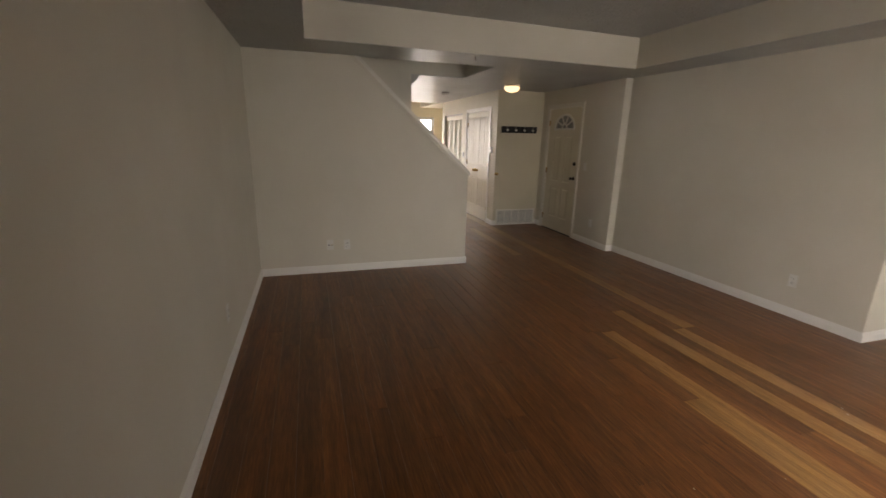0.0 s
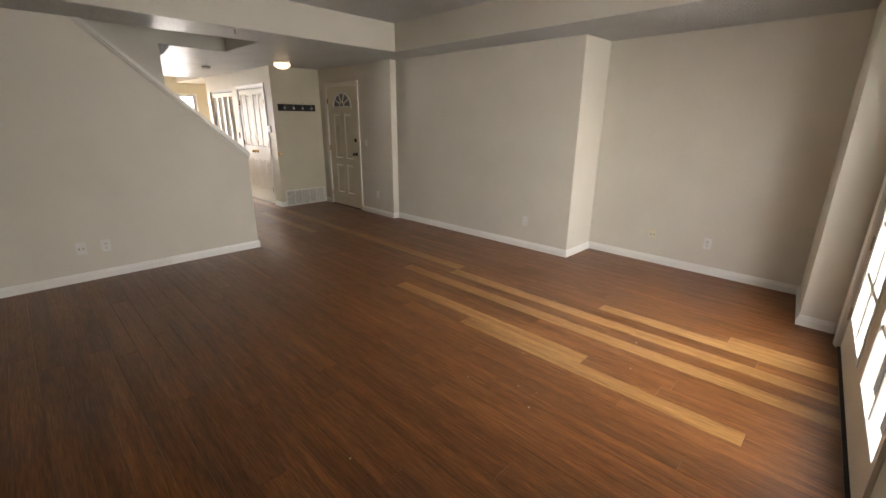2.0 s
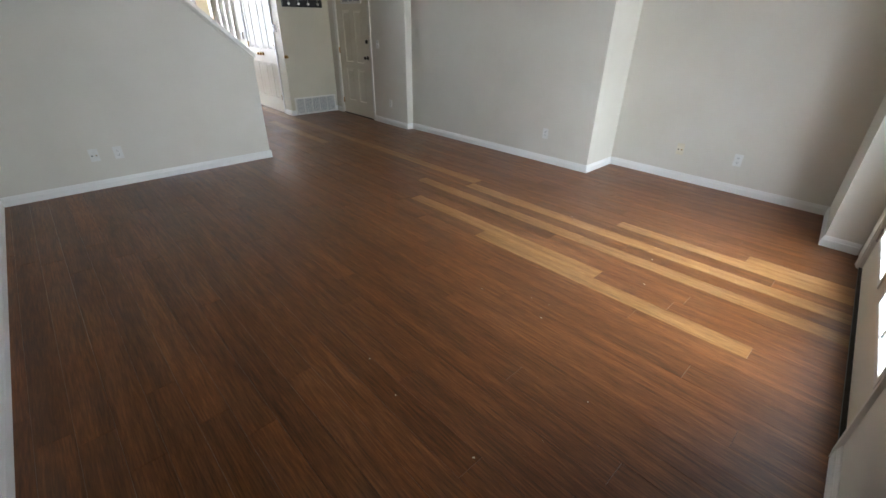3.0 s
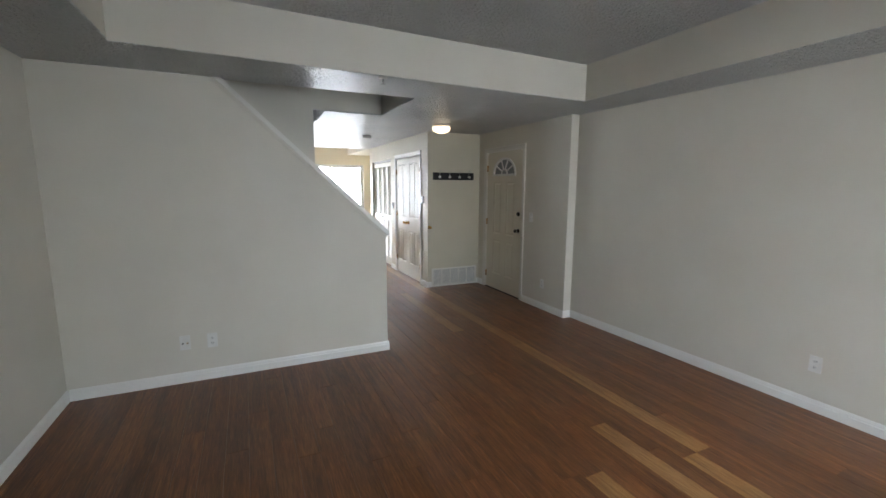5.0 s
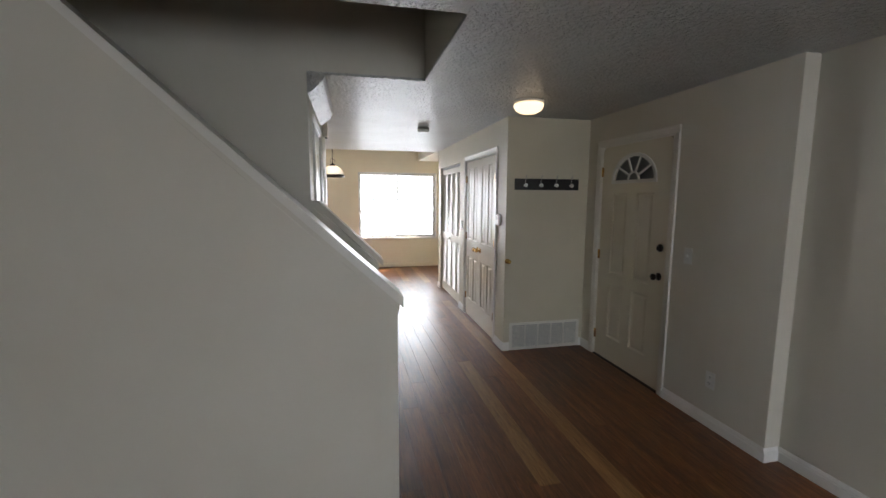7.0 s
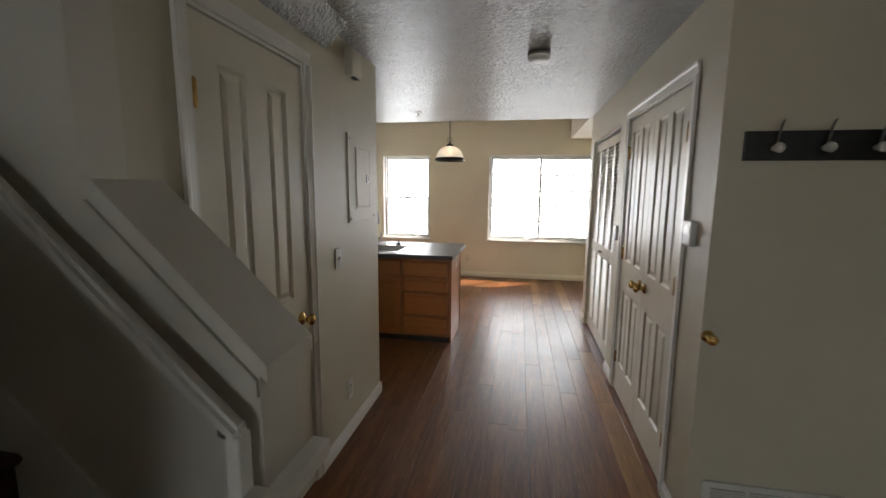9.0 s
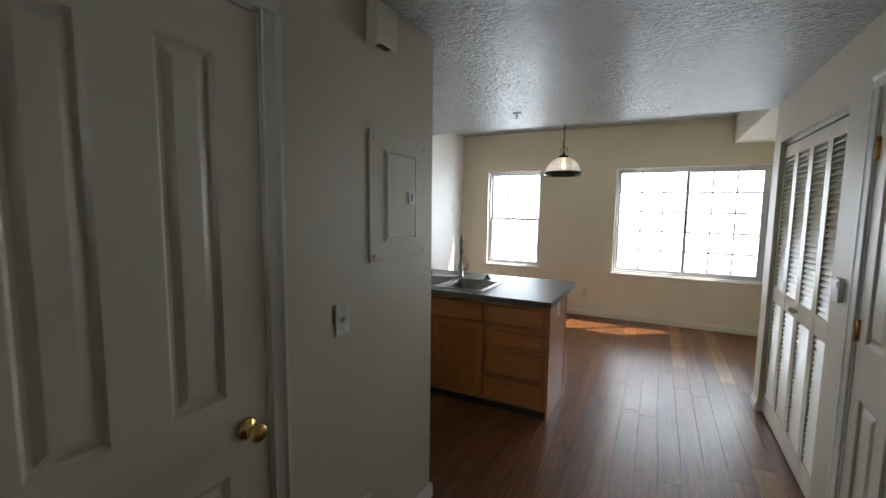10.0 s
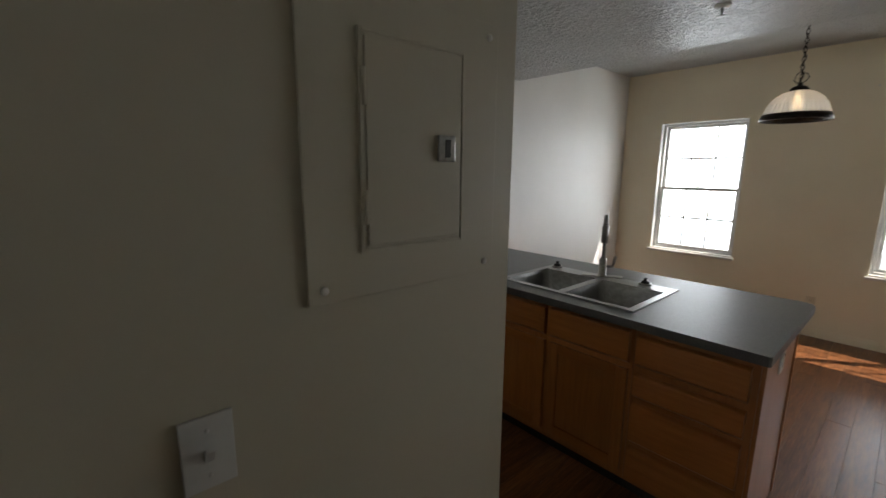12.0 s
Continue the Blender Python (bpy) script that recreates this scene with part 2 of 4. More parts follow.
def solid(name, bm, mat, label, category, kind="", group=""):
    """A thing or a piece of the setting that is one mesh."""
    return tagged(new(name, mesh_of(name, bm, mat)), label, category, group, kind)


def thing(name, m, label, category, group="", kind=""):
    ob = new(name)
    ob.empty_display_size = 0.1
    ob.matrix_world = m
    return tagged(ob, label, category, group, kind)


def boxes(*rows):
    bm = bmesh.new()
    for r in rows:
        box(bm, *r)
    return bm


# ---- plan: x to the east, y to the north, the end of the stair wall at the origin ----
LOW, HIGH, TOP = 2.335, 2.662, 4.9
WEST, BACK = -2.383, -5.33
HALL_W, HALL_E = -0.444, 1.308
ENTRY, NICHE, PIER = 2.187, 2.928, 2.182
EAST_N, EAST_S = 2.293, 2.378                    # the long wall stands slightly askew
RETURN, NICHE_N = 0.093, -2.838
FAR, KITCHEN_W, DINING_E = 7.58, -2.315, 2.45
STAIR_N = 1.12
BACKLINE = pose(2.182, -5.185, 0, 0, 0, 4.1)      # the garden wall stands slightly askew


def wall(name, bm, label, mat=WALL):
    return solid(name, bm, mat, label, "wall", "structure")


wall("wall_west", boxes((WEST - 0.15, WEST, BACK - 0.6, 3.03, 0, TOP)), "plain off-white painted living room side wall")
# stair wall in front, with its sloping top
bm = bmesh.new()
prism(bm, [(WEST, 0), (0, 0), (0, 1.11), (-1.312, LOW), (WEST, LOW)], 1, 0, 0.115)
wall("wall_stair_front", bm, "off-white half wall with a sloping top beside the stairs")
# far side of the stairs: full height, then a sloping half wall
wall("wall_stair_back", boxes((WEST, HALL_W, STAIR_N, 1.24, 0, TOP)), "off-white wall behind the staircase")
bm = bmesh.new()
prism(bm, [(HALL_W, 0), (-0.01, 0), (-0.01, 1.10), (-0.40, 1.48), (HALL_W, 1.52)], 1, STAIR_N, 1.28)
wall("wall_stair_stub", bm, "low sloping half wall at the foot of the stairs")
# hall west wall with the closet door opening
bm = bmesh.new()
prism(bm, [(1.24, 0), (1.472, 0), (1.472, 2.078), (2.169, 2.078), (2.169, 0), (3.152, 0), (3.152, LOW), (1.24, LOW)], 0, HALL_W - 0.12, HALL_W)
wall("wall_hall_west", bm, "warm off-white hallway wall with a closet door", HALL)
wall("wall_kitchen_south", boxes((KITCHEN_W, HALL_W - 0.12, 3.03, 3.152, 0, LOW)), "off-white wall on the kitchen side of the stairs")
# stairwell above the low ceiling
wall("wall_stairwell", boxes((0.316, 0.41, 0.05, STAIR_N, LOW + 0.016, TOP), (WEST, 0.41, -0.07, 0.05, LOW + 0.016, TOP), (HALL_W, 0.41, STAIR_N, 1.24, LOW + 0.016, TOP)), "off-white walls of the stairwell above")
# entry side
wall("wall_entry", boxes((ENTRY, ENTRY + 0.16, RETURN, 0.985, 0, LOW), (ENTRY, ENTRY + 0.16, 1.915, 2.145, 0, LOW), (ENTRY, ENTRY + 0.16, 0.985, 1.915, 2.045, LOW)), "off-white entry wall around the front door")
bm = boxes((ENTRY + 0.16, NICHE + 0.15, RETURN, 0.25, 0, LOW))
prism(bm, [(EAST_N, RETURN), (NICHE + 0.15, RETURN), (NICHE + 0.15, NICHE_N), (EAST_S, NICHE_N)], 2, 0, LOW)
wall("wall_east", bm, "off-white long living room wall")
wall("wall_niche", boxes((NICHE, NICHE + 0.15, -5.0, NICHE_N, 0, LOW)), "off-white back wall of the living room recess")
bm = bmesh.new()
prism(bm, [(PIER, -4.963), (NICHE, -4.888), (NICHE, BACK - 0.30), (PIER, BACK - 0.30)], 2, 0, LOW)
wall("wall_pier", bm, "off-white pier wall beside the garden doors")
bm = boxes((-4.70, -2.19, -0.16, 0, 0, HIGH), (-0.25, -0.002, -0.16, 0, 0, HIGH), (-2.19, -0.25, -0.16, 0, 2.06, HIGH))
bmesh.ops.transform(bm, matrix=BACKLINE, verts=bm.verts)
wall("wall_back", bm, "off-white wall around the garden doors")
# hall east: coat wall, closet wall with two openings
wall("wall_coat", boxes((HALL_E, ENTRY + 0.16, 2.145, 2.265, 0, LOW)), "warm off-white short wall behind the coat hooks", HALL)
E0, E1 = HALL_E, HALL_E + 0.12
bm = bmesh.new()
prism(bm, [(2.265, 0), (2.46, 0), (2.46, 2.03), (3.61, 2.03), (3.61, 0), (3.93, 0), (3.93, 2.035), (5.20, 2.035), (5.20, 0), (5.384, 0), (5.384, LOW), (2.265, LOW)], 0, E0, E1)
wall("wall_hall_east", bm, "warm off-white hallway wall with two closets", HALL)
wall("wall_dining_south", boxes((E1, DINING_E, 5.264, 5.384, 0, HIGH)), "off-white wall between closets and dining space")
wall("wall_closet_divider", boxes((E1, DINING_E, 3.70, 3.80, 0, LOW)), "off-white divider between the two closets")
wall("wall_closet_back", boxes((E1 + 0.75, E1 + 0.85, 2.265, 3.70, 0, LOW)), "off-white back wall of the hall closet")
wall("wall_laundry_back", boxes((E1 + 0.75, E1 + 0.85, 3.80, 5.264, 0, LOW)), "off-white back wall of the louvered closet")
# dining and kitchen
N1 = FAR + 0.16
wall("wall_far", boxes((KITCHEN_W - 0.15, -1.89, FAR, N1, 0, HIGH), (-1.89, -1.042, FAR, N1, 0, 0.655), (-1.89, -1.042, FAR, N1, 2.092, HIGH), (-1.042, -0.01, FAR, N1, 0, HIGH),
                       (-0.01, 1.715, FAR, N1, 0, 0.655), (-0.01, 1.715, FAR, N1, 2.092, HIGH), (1.715, DINING_E + 0.15, FAR, N1, 0, HIGH)), "cream dining wall with two windows", CREAM)
wall("wall_kitchen_west", boxes((KITCHEN_W - 0.15, KITCHEN_W, 3.03, FAR, 0, HIGH)), "pale white kitchen side wall", PALE_WALL)
wall("wall_dining_east", boxes((DINING_E, DINING_E + 0.15, 5.264, FAR, 0, HIGH)), "cream dining side wall", CREAM)

# ceilings
T0 = 0.016
bm = bmesh.new()
box(bm, WEST, 0.316, -0.45, 0.05, LOW, LOW + T0)
box(bm, 0.316, NICHE + 0.15, -0.45, STAIR_N, LOW, LOW + T0)
box(bm, HALL_W, NICHE + 0.15, STAIR_N, 5.50, LOW, LOW + T0)
box(bm, KITCHEN_W, HALL_W, 1.24, 5.50, LOW, LOW + T0)
prism(bm, [(-1.79, -0.632), (1.817, -0.497), (1.817, -0.45), (-1.79, -0.45)], 2, LOW, LOW + T0)
box(bm, WEST, -1.79, BACK - 0.3, -0.45, LOW, LOW + T0)
box(bm, 1.817, NICHE + 0.15, BACK - 0.3, -0.45, LOW, LOW + T0)
solid("ceiling_low", bm, CEIL, "white knockdown textured low ceiling", "ceiling", "structure")
bm = boxes((WEST, NICHE + 0.15, BACK - 0.45, -0.3, HIGH, HIGH + 0.1), (KITCHEN_W - 0.15, DINING_E + 0.15, 5.3, N1, HIGH, HIGH + 0.1))
solid("ceiling_tray", bm, CEIL, "white textured raised ceiling", "ceiling", "structure")
# upright faces between the low and the raised ceilings
DROP = "off-white upright face of the dropped ceiling"
solid("ceiling_drop_north", prism(bmesh.new(), [(-1.793, -0.636), (1.814, -0.501), (1.814, -0.40), (-1.793, -0.53)], 2, LOW + 0.004, HIGH), WALL, DROP, "ceiling", "structure")
solid("ceiling_drop_west", boxes((-1.91, -1.794, BACK - 0.3, -0.53, LOW + 0.004, HIGH)), WALL, DROP, "ceiling", "structure")
solid("ceiling_drop_east", boxes((1.815, 1.94, BACK, -0.45, LOW + 0.004, HIGH)), WALL, DROP, "ceiling", "structure")
solid("ceiling_drop_dining", boxes((KITCHEN_W, DINING_E, 5.40, 5.503, LOW + 0.004, HIGH)), WALL, DROP, "ceiling", "structure")
bm = boxes((1.30, DINING_E, 5.384, FAR, 2.35, HIGH))
solid("ceiling_soffit", bm, WALL, "off-white boxed soffit above the dining window", "ceiling", "structure")
solid("ceiling_stairwell", boxes((WEST - 0.15, 0.41, -0.07, 1.24, TOP, TOP + 0.1)), CEIL, "white ceiling over the stairwell", "ceiling", "structure")
bm = bmesh.new()
prism(bm, [(HALL_W + 0.001, LOW - 0.12), (HALL_W + 0.035, LOW - 0.10), (HALL_W + 0.10, LOW - 0.035), (HALL_W + 0.12, LOW + 0.002), (HALL_W + 0.001, LOW + 0.002)], 1, STAIR_N + 0.002, 2.40)
solid("ceiling_cove", bm, CEIL, "textured rounded cove where ceiling meets the closet wall", "ceiling", "structure")

# outside: ground to the horizon and the porch wall
bm = bmesh.new()
bmesh.ops.create_grid(bm, x_segments=8, y_segments=8, size=400, matrix=Matrix.Translation((0, 0, -0.12)))
solid("ground", bm, CONCRETE, "pale concrete ground outside", "ground", "structure")
# slab added over the ground; its dark blue-grey carries the patio's shade
SHADED_PAVING = material("shade_toned_paving", (0.06, 0.066, 0.075), 0.8)
mottle(SHADED_PAVING, (0.05, 0.056, 0.066), (0.085, 0.092, 0.10), 1.6, 7)
solid("pavement", boxes((-6.0, 4.45, -11.0, -0.7, -0.119, -0.103)), SHADED_PAVING, "added patio slab, shade put into its dark blue-grey colour", "pavement", "structure")
# added emissive card: its glow supplies the outdoor brightness behind the windows
SKYCARD = material("glowing_distance_card", (0.8, 0.8, 0.8), 1.0)
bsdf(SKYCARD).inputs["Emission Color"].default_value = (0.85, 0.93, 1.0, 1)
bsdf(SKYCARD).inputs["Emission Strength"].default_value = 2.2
solid("backdrop", boxes((-14, 14, 15.0, 15.1, -0.1, 5.5)), SKYCARD, "glowing card added for the bright outdoors beyond the windows", "backdrop", "structure")
wall("wall_upper", boxes((WEST - 0.15, NICHE + 0.15, BACK - 0.16, BACK, HIGH + 0.12, 5.6), (WEST - 0.15, NICHE + 0.15, N1 - 0.2, N1, HIGH + 0.12, 5.6), (WEST - 0.3, WEST - 0.151, BACK - 0.16, N1, HIGH + 0.12, 5.6),
                          (NICHE + 0.15, NICHE + 0.3, BACK - 0.16, N1, HIGH + 0.12, 5.6), (WEST - 0.4, NICHE + 0.4, BACK - 0.4, N1 + 0.2, 5.6, 5.75)), "pale stucco walls and roof of the upper storey outside", STUCCO)
wall("wall_wing", boxes((1.84, 2.0, N1 + 0.002, 8.0, -0.12, 2.69)), "pale stucco wing wall beside the window outside", STUCCO)
# side fence added to close the view past the house corner, coloured as if shaded
wall("wall_patio", boxes((4.5, 4.65, -11.0, -0.7, -0.12, 2.6)), "added patio side fence, shade put into its blue-grey colour", FENCE)
wall("wall_porch", boxes((3.5, 3.65, -0.6, 3.4, -0.12, 2.9), (ENTRY + 0.16, 3.65, -0.6, 3.4, 2.9, 3.0), (ENTRY + 0.3, 3.5, 3.3, 3.4, -0.12, 2.9), (NICHE + 0.2, 3.5, -0.6, -0.5, -0.12, 2.9)), "pale stucco porch walls outside the front door", STUCCO)

# ---- trim ----
OUT = pose(0, 0, 0, 90)          # turns z into -y: out of a wall whose face looks to -y


def skirting(p0, p1, inward, mat=BASE, h=0.085, t=0.014):
    """A moulded baseboard along a wall from p0 to p1; inward points into the room."""
    p0, p1 = Vector((*p0, 0)), Vector((*p1, 0))
    d = (p1 - p0).normalized()
    n = Vector((*inward, 0))
    m = Matrix(((d.x, n.x, 0, p0.x), (d.y, n.y, 0, p0.y), (0, 0, 1, 0), (0, 0, 0, 1)))
    bm = bmesh.new()
    prism(bm, [(0.0005, 0.0005), (t, 0.0005), (t, h * 0.66), (t * 0.72, h * 0.70), (t * 0.72, h * 0.80), (t * 0.4, h * 0.95), (t * 0.3, h), (0.0005, h)], 0, 0, (p1 - p0).length)
    bm.transform(m)
    return solid("baseboard", bm, mat, "white moulded baseboard along the wall", "baseboard", "structure")


for p0, p1, n in [((WEST, -5.50), (WEST, 0), (1, 0)), ((WEST + 0.014, 0), (0.014, 0), (0, -1)), ((0, 0), (0, 0.115), (1, 0)),
                  ((ENTRY, RETURN), (ENTRY, 0.928), (-1, 0)), ((ENTRY, 1.975), (ENTRY, 2.145), (-1, 0)), ((ENTRY - 0.014, RETURN), (EAST_N - 0.014, RETURN), (0, -1)),
                  ((EAST_S, NICHE_N), (EAST_N, RETURN), (-0.9996, -0.029)), ((EAST_S - 0.014, NICHE_N), (NICHE - 0.014, NICHE_N), (0, -1)), ((NICHE, -4.888), (NICHE, NICHE_N), (-1, 0)),
                  ((PIER, -5.175), (PIER, -4.963), (-1, 0)), ((PIER - 0.014, -4.964), (NICHE, -4.888), (-0.1, 0.995)), ((WEST, -5.512), (-0.066, -5.346), (-0.0715, 0.9974)),
                  ((HALL_E, 2.145), (HALL_E, 2.40), (-1, 0)), ((HALL_E, 3.67), (HALL_E, 3.93), (-1, 0)), ((HALL_E, 5.20), (HALL_E, 5.384), (-1, 0)), ((HALL_E - 0.014, 5.384), (DINING_E, 5.384), (0, 1)),
                  ((HALL_E, 2.145), (1.368, 2.145), (0, -1)), ((2.150, 2.145), (ENTRY - 0.014, 2.145), (0, -1)),
                  ((HALL_W, 2.222), (HALL_W, 3.152), (1, 0)), ((HALL_W + 0.014, 3.152), (-1.6, 3.152), (0, 1)), ((HALL_W, 1.28), (HALL_W, 1.42), (1, 0)),
                  ((KITCHEN_W, FAR), (DINING_E, FAR), (0, -1)), ((KITCHEN_W, 5.25), (KITCHEN_W, FAR), (1, 0))]:
    skirting(p0, p1, n, CREAM if p0[1] == FAR else BASE)

# sloping caps on the two stair walls, with a small moulding below
bm = bmesh.new()
prism(bm, [(0.022, 1.09), (0.022, 1.136), (-1.262, LOW - 0.002), (-1.311, LOW - 0.002)], 1, -0.026, 0.141)
solid("stair_cap_front", bm, TRIM, "white painted sloping cap on the stair wall", "trim", "structure")
bm = bmesh.new()
prism(bm, [(0.006, 1.074), (0.006, 1.104), (-1.3125, LOW - 0.002), (-1.338, LOW - 0.002)], 1, -0.015, -0.0005)
prism(bm, [(0.003, 1.058), (0.003, 1.0735), (-1.339, LOW - 0.002), (-1.352, LOW - 0.002)], 1, -0.008, -0.0006)
solid("stair_moulding", bm, WALL, "thin white moulding under the sloping cap", "trim", "structure")
bm = bmesh.new()
prism(bm, [(0.022, 1.088), (0.022, 1.13), (-0.395, 1.535), (HALL_W + 0.001, 1.535), (HALL_W + 0.001, 1.49), (-0.41, 1.49)], 1, STAIR_N - 0.02, 1.302)
solid("stair_cap_back", bm, WALL, "white painted sloping cap on the low stair wall", "trim", "structure")
bm = bmesh.new()
prism(bm, [(-0.012, 1.045), (-0.012, 1.085), (-0.43, 1.488), (-0.43, 1.445)], 1, STAIR_N - 0.011, STAIR_N - 0.0005)
solid("stair_moulding_back", bm, WALL, "thin white moulding under the sloping cap", "trim", "structure")
# sloping skirt on the stair's far wall
bm = bmesh.new()
prism(bm, [(-0.012, 0.0), (-0.012, 0.309), (-1.27, 1.456), (WEST + 0.02, 1.456), (WEST + 0.02, 1.222), (-1.25, 1.222), (-0.08, 0.0)], 1, STAIR_N - 0.012, STAIR_N - 0.0005)
solid("stair_skirt", bm, TRIM, "off-white sloping skirt board along the stairs", "trim", "structure")

# ---- stairs ----
stairs = thing("staircase", pose(0, 0, 0), "dark wooden stairs rising between two off-white walls", "staircase")
RISE, RUN = 0.204, 0.212
for k in range(1, 7):
    nose = -0.084 - (k - 1) * RUN
    last = k == 6
    bm = bmesh.new()
    back = WEST + 0.02 if last else nose - RUN - 0.02
    prism(bm, [(back, k * RISE - 0.028), (nose - 0.004, k * RISE - 0.028), (nose + 0.008, k * RISE - 0.014), (nose - 0.004, k * RISE), (back, k * RISE)], 1, 0.117, STAIR_N - 0.013)
    part("landing" if last else "tread", bm, TREAD, stairs)
    part("riser", boxes((nose - 0.042, nose - 0.024, 0.117, STAIR_N - 0.013, (k - 1) * RISE + 0.001, k * RISE - 0.028)), TREAD, stairs)

# hand rail along the far stair wall, wrapped round the wall's end
rail = thing("stair_handrail", pose(0, 0, 0), "white painted wooden handrail wrapped round the wall end", "handrail")
bm = bmesh.new()
prism(bm, [(-0.010, 0.950), (-0.010, 1.005), (-1.98, 2.801), (-1.98, 2.746)], 1, STAIR_N - 0.085, STAIR_N - 0.04)
bmesh.ops.bevel(bm, geom=bm.edges[:], offset=0.012, segments=2, affect="EDGES")
part("rail", bm, TRIM, rail)
part("drop", boxes((-0.046, -0.010, STAIR_N - 0.084, STAIR_N - 0.041, 0.815, 0.990, 0.006)), TRIM, rail)
part("return_bar", boxes((-0.044, 0.031, STAIR_N - 0.083, STAIR_N - 0.04, 0.815, 0.853, 0.006)), TRIM, rail)
part("end_bar", boxes((0.030, 0.082, STAIR_N - 0.084, 1.272, 0.815, 0.861, 0.006)), TRIM, rail)
for x in (-0.07, -0.72, -1.4):
    z = 0.943 - 0.912 * x
    bm = bmesh.new()
    tube(bm, [(x, STAIR_N - 0.001, z - 0.045), (x, STAIR_N - 0.045, z - 0.042), (x, STAIR_N - 0.062, z - 0.025), (x, STAIR_N - 0.062, z + 0.012)], 0.007, 8)
    box(bm, x - 0.015, x + 0.015, STAIR_N - 0.006, STAIR_N - 0.0005, z - 0.068, z - 0.022)
    part("bracket", bm, NICKEL, rail)

# ---- doors ----


def panel_face(bm, w, h, t, panels, y=0.0):
    """A moulded door leaf: front at y, looking to -y, with raised and fielded panels (x0, x1, z0, z1)."""
    xs = sorted({0.0, w, *[p[0] for p in panels], *[p[1] for p in panels]})
    zs = sorted({0.0, h, *[p[2] for p in panels], *[p[3] for p in panels]})
    cache = {}

    def v(x, d, z):
        key = (round(x, 5), round(d, 5), round(z, 5))
        if key not in cache:
            cache[key] = bm.verts.new((x, y + d, z))
        return cache[key]
    for x0, x1 in zip(xs, xs[1:]):
        for z0, z1 in zip(zs, zs[1:]):
            if any(p[0] - 1e-6 <= x0 and x1 <= p[1] + 1e-6 and p[2] - 1e-6 <= z0 and z1 <= p[3] + 1e-6 for p in panels):
                continue
            bm.faces.new([v(x0, 0, z0), v(x1, 0, z0), v(x1, 0, z1), v(x0, 0, z1)])
    for x0, x1, z0, z1 in panels:
        loops = []
        for inset, d in ((0, 0), (0.010, 0.009), (0.020, 0.010), (0.042, 0.003)):
            loops.append([v(x0 + inset, d, z0 + inset), v(x1 - inset, d, z0 + inset), v(x1 - inset, d, z1 - inset), v(x0 + inset, d, z1 - inset)])
        for a, b in zip(loops, loops[1:]):
            for i in range(4):
                bm.faces.new((a[i], a[(i + 1) % 4], b[(i + 1) % 4], b[i]))
        bm.faces.new(loops[-1])
    back = [v(0, t, 0), v(w, t, 0), v(w, t, h), v(0, t, h)]
    bm.faces.new(back[::-1])
    edge = [[(x, 0) for x in xs], [(w, z) for z in zs], [(x, h) for x in reversed(xs)], [(0, z) for z in reversed(zs)]]
    for i, side in enumerate(edge):
        bm.faces.new([v(x, 0, z) for x, z in side][::-1] + [back[i], back[(i + 1) % 4]])
    return bm


def knob(parent, x, z, mat, y=0.0, label="", size=1.0):
    bm = bmesh.new()
    s = size
    lathe(bm, [(0, 0), (0.032 * s, 0), (0.032 * s, 0.004), (0.026 * s, 0.010), (0.012 * s, 0.013), (0.011 * s, 0.032), (0.020 * s, 0.037), (0.027 * s, 0.047), (0.027 * s, 0.055), (0.019 * s, 0.064), (0, 0.066)], Matrix.Translation((x, y, z)) @ OUT, 20)
    return part("knob", bm, mat, parent, label)


def hinge(parent, x, z, mat=BRASS, y=0.0, leaf=1):
    bm = bmesh.new()
    lathe(bm, [(0, -0.047), (0.004, -0.046), (0.006, -0.042), (0.006, 0.042), (0.004, 0.046), (0, 0.047)], Matrix.Translation((x, y - 0.006, z)), 10)
    box(bm, x - 0.018 if leaf < 0 else x, x if leaf < 0 else x + 0.018, y - 0.002, y + 0.001, z - 0.044, z + 0.044)
    return part("hinge", bm, mat, parent, "brass hinge")


def casing(name, m, w, h, label, cw=0.057, t=0.016):
    """Moulded trim round an opening of w by h; its face looks to -y."""
    ob = thing(name, m, label, "door trim", kind="structure")
    prof = lambda s: [(0, -0.0005), (s * cw, -0.0005), (s * cw, -t), (s * cw * 0.8, -t), (s * cw * 0.62, -t * 0.72), (s * cw * 0.2, -t * 0.55), (s * cw * 0.05, -t * 0.55), (0, -t * 0.3)]
    for s, x in ((-1, 0), (1, w)):
        part("jamb_trim", prism(bmesh.new(), [(x + a, b) for a, b in prof(s)], 2, 0.001, h), TRIM, ob)
    part("head_trim", prism(bmesh.new(), [(b, h + a) for a, b in prof(1)], 0, -cw, w + cw), TRIM, ob)
    return ob


def jambs(m, w, h, depth, stop):
    bm = boxes((0.0005, 0.014, 0, depth, 0, h - 0.0005), (w - 0.014, w - 0.0005, 0, depth, 0, h - 0.0005), (0.0005, w - 0.0005, 0, depth, h - 0.014, h - 0.0005))
    box(bm, 0.014, 0.024, stop, stop + 0.03, 0, h - 0.014)
    box(bm, w - 0.024, w - 0.014, stop, stop + 0.03, 0, h - 0.014)
    box(bm, 0.014, w - 0.014, stop, stop + 0.03, h - 0.024, h - 0.014)
    bm.transform(m)
    return solid("door_jamb", bm, TRIM, "white painted door jamb lining", "door frame", "structure")


def two_by_two(w, side, wide):
    """Two tall panels over two short ones; side is the stile's width, wide the panel's."""
    cols = [(side, side + wide), (w - side - wide - 0.012, w - side - 0.012)]
    return [(a, b, z0, z1) for z0, z1 in ((0.225, 0.785), (1.008, 1.915)) for a, b in cols]


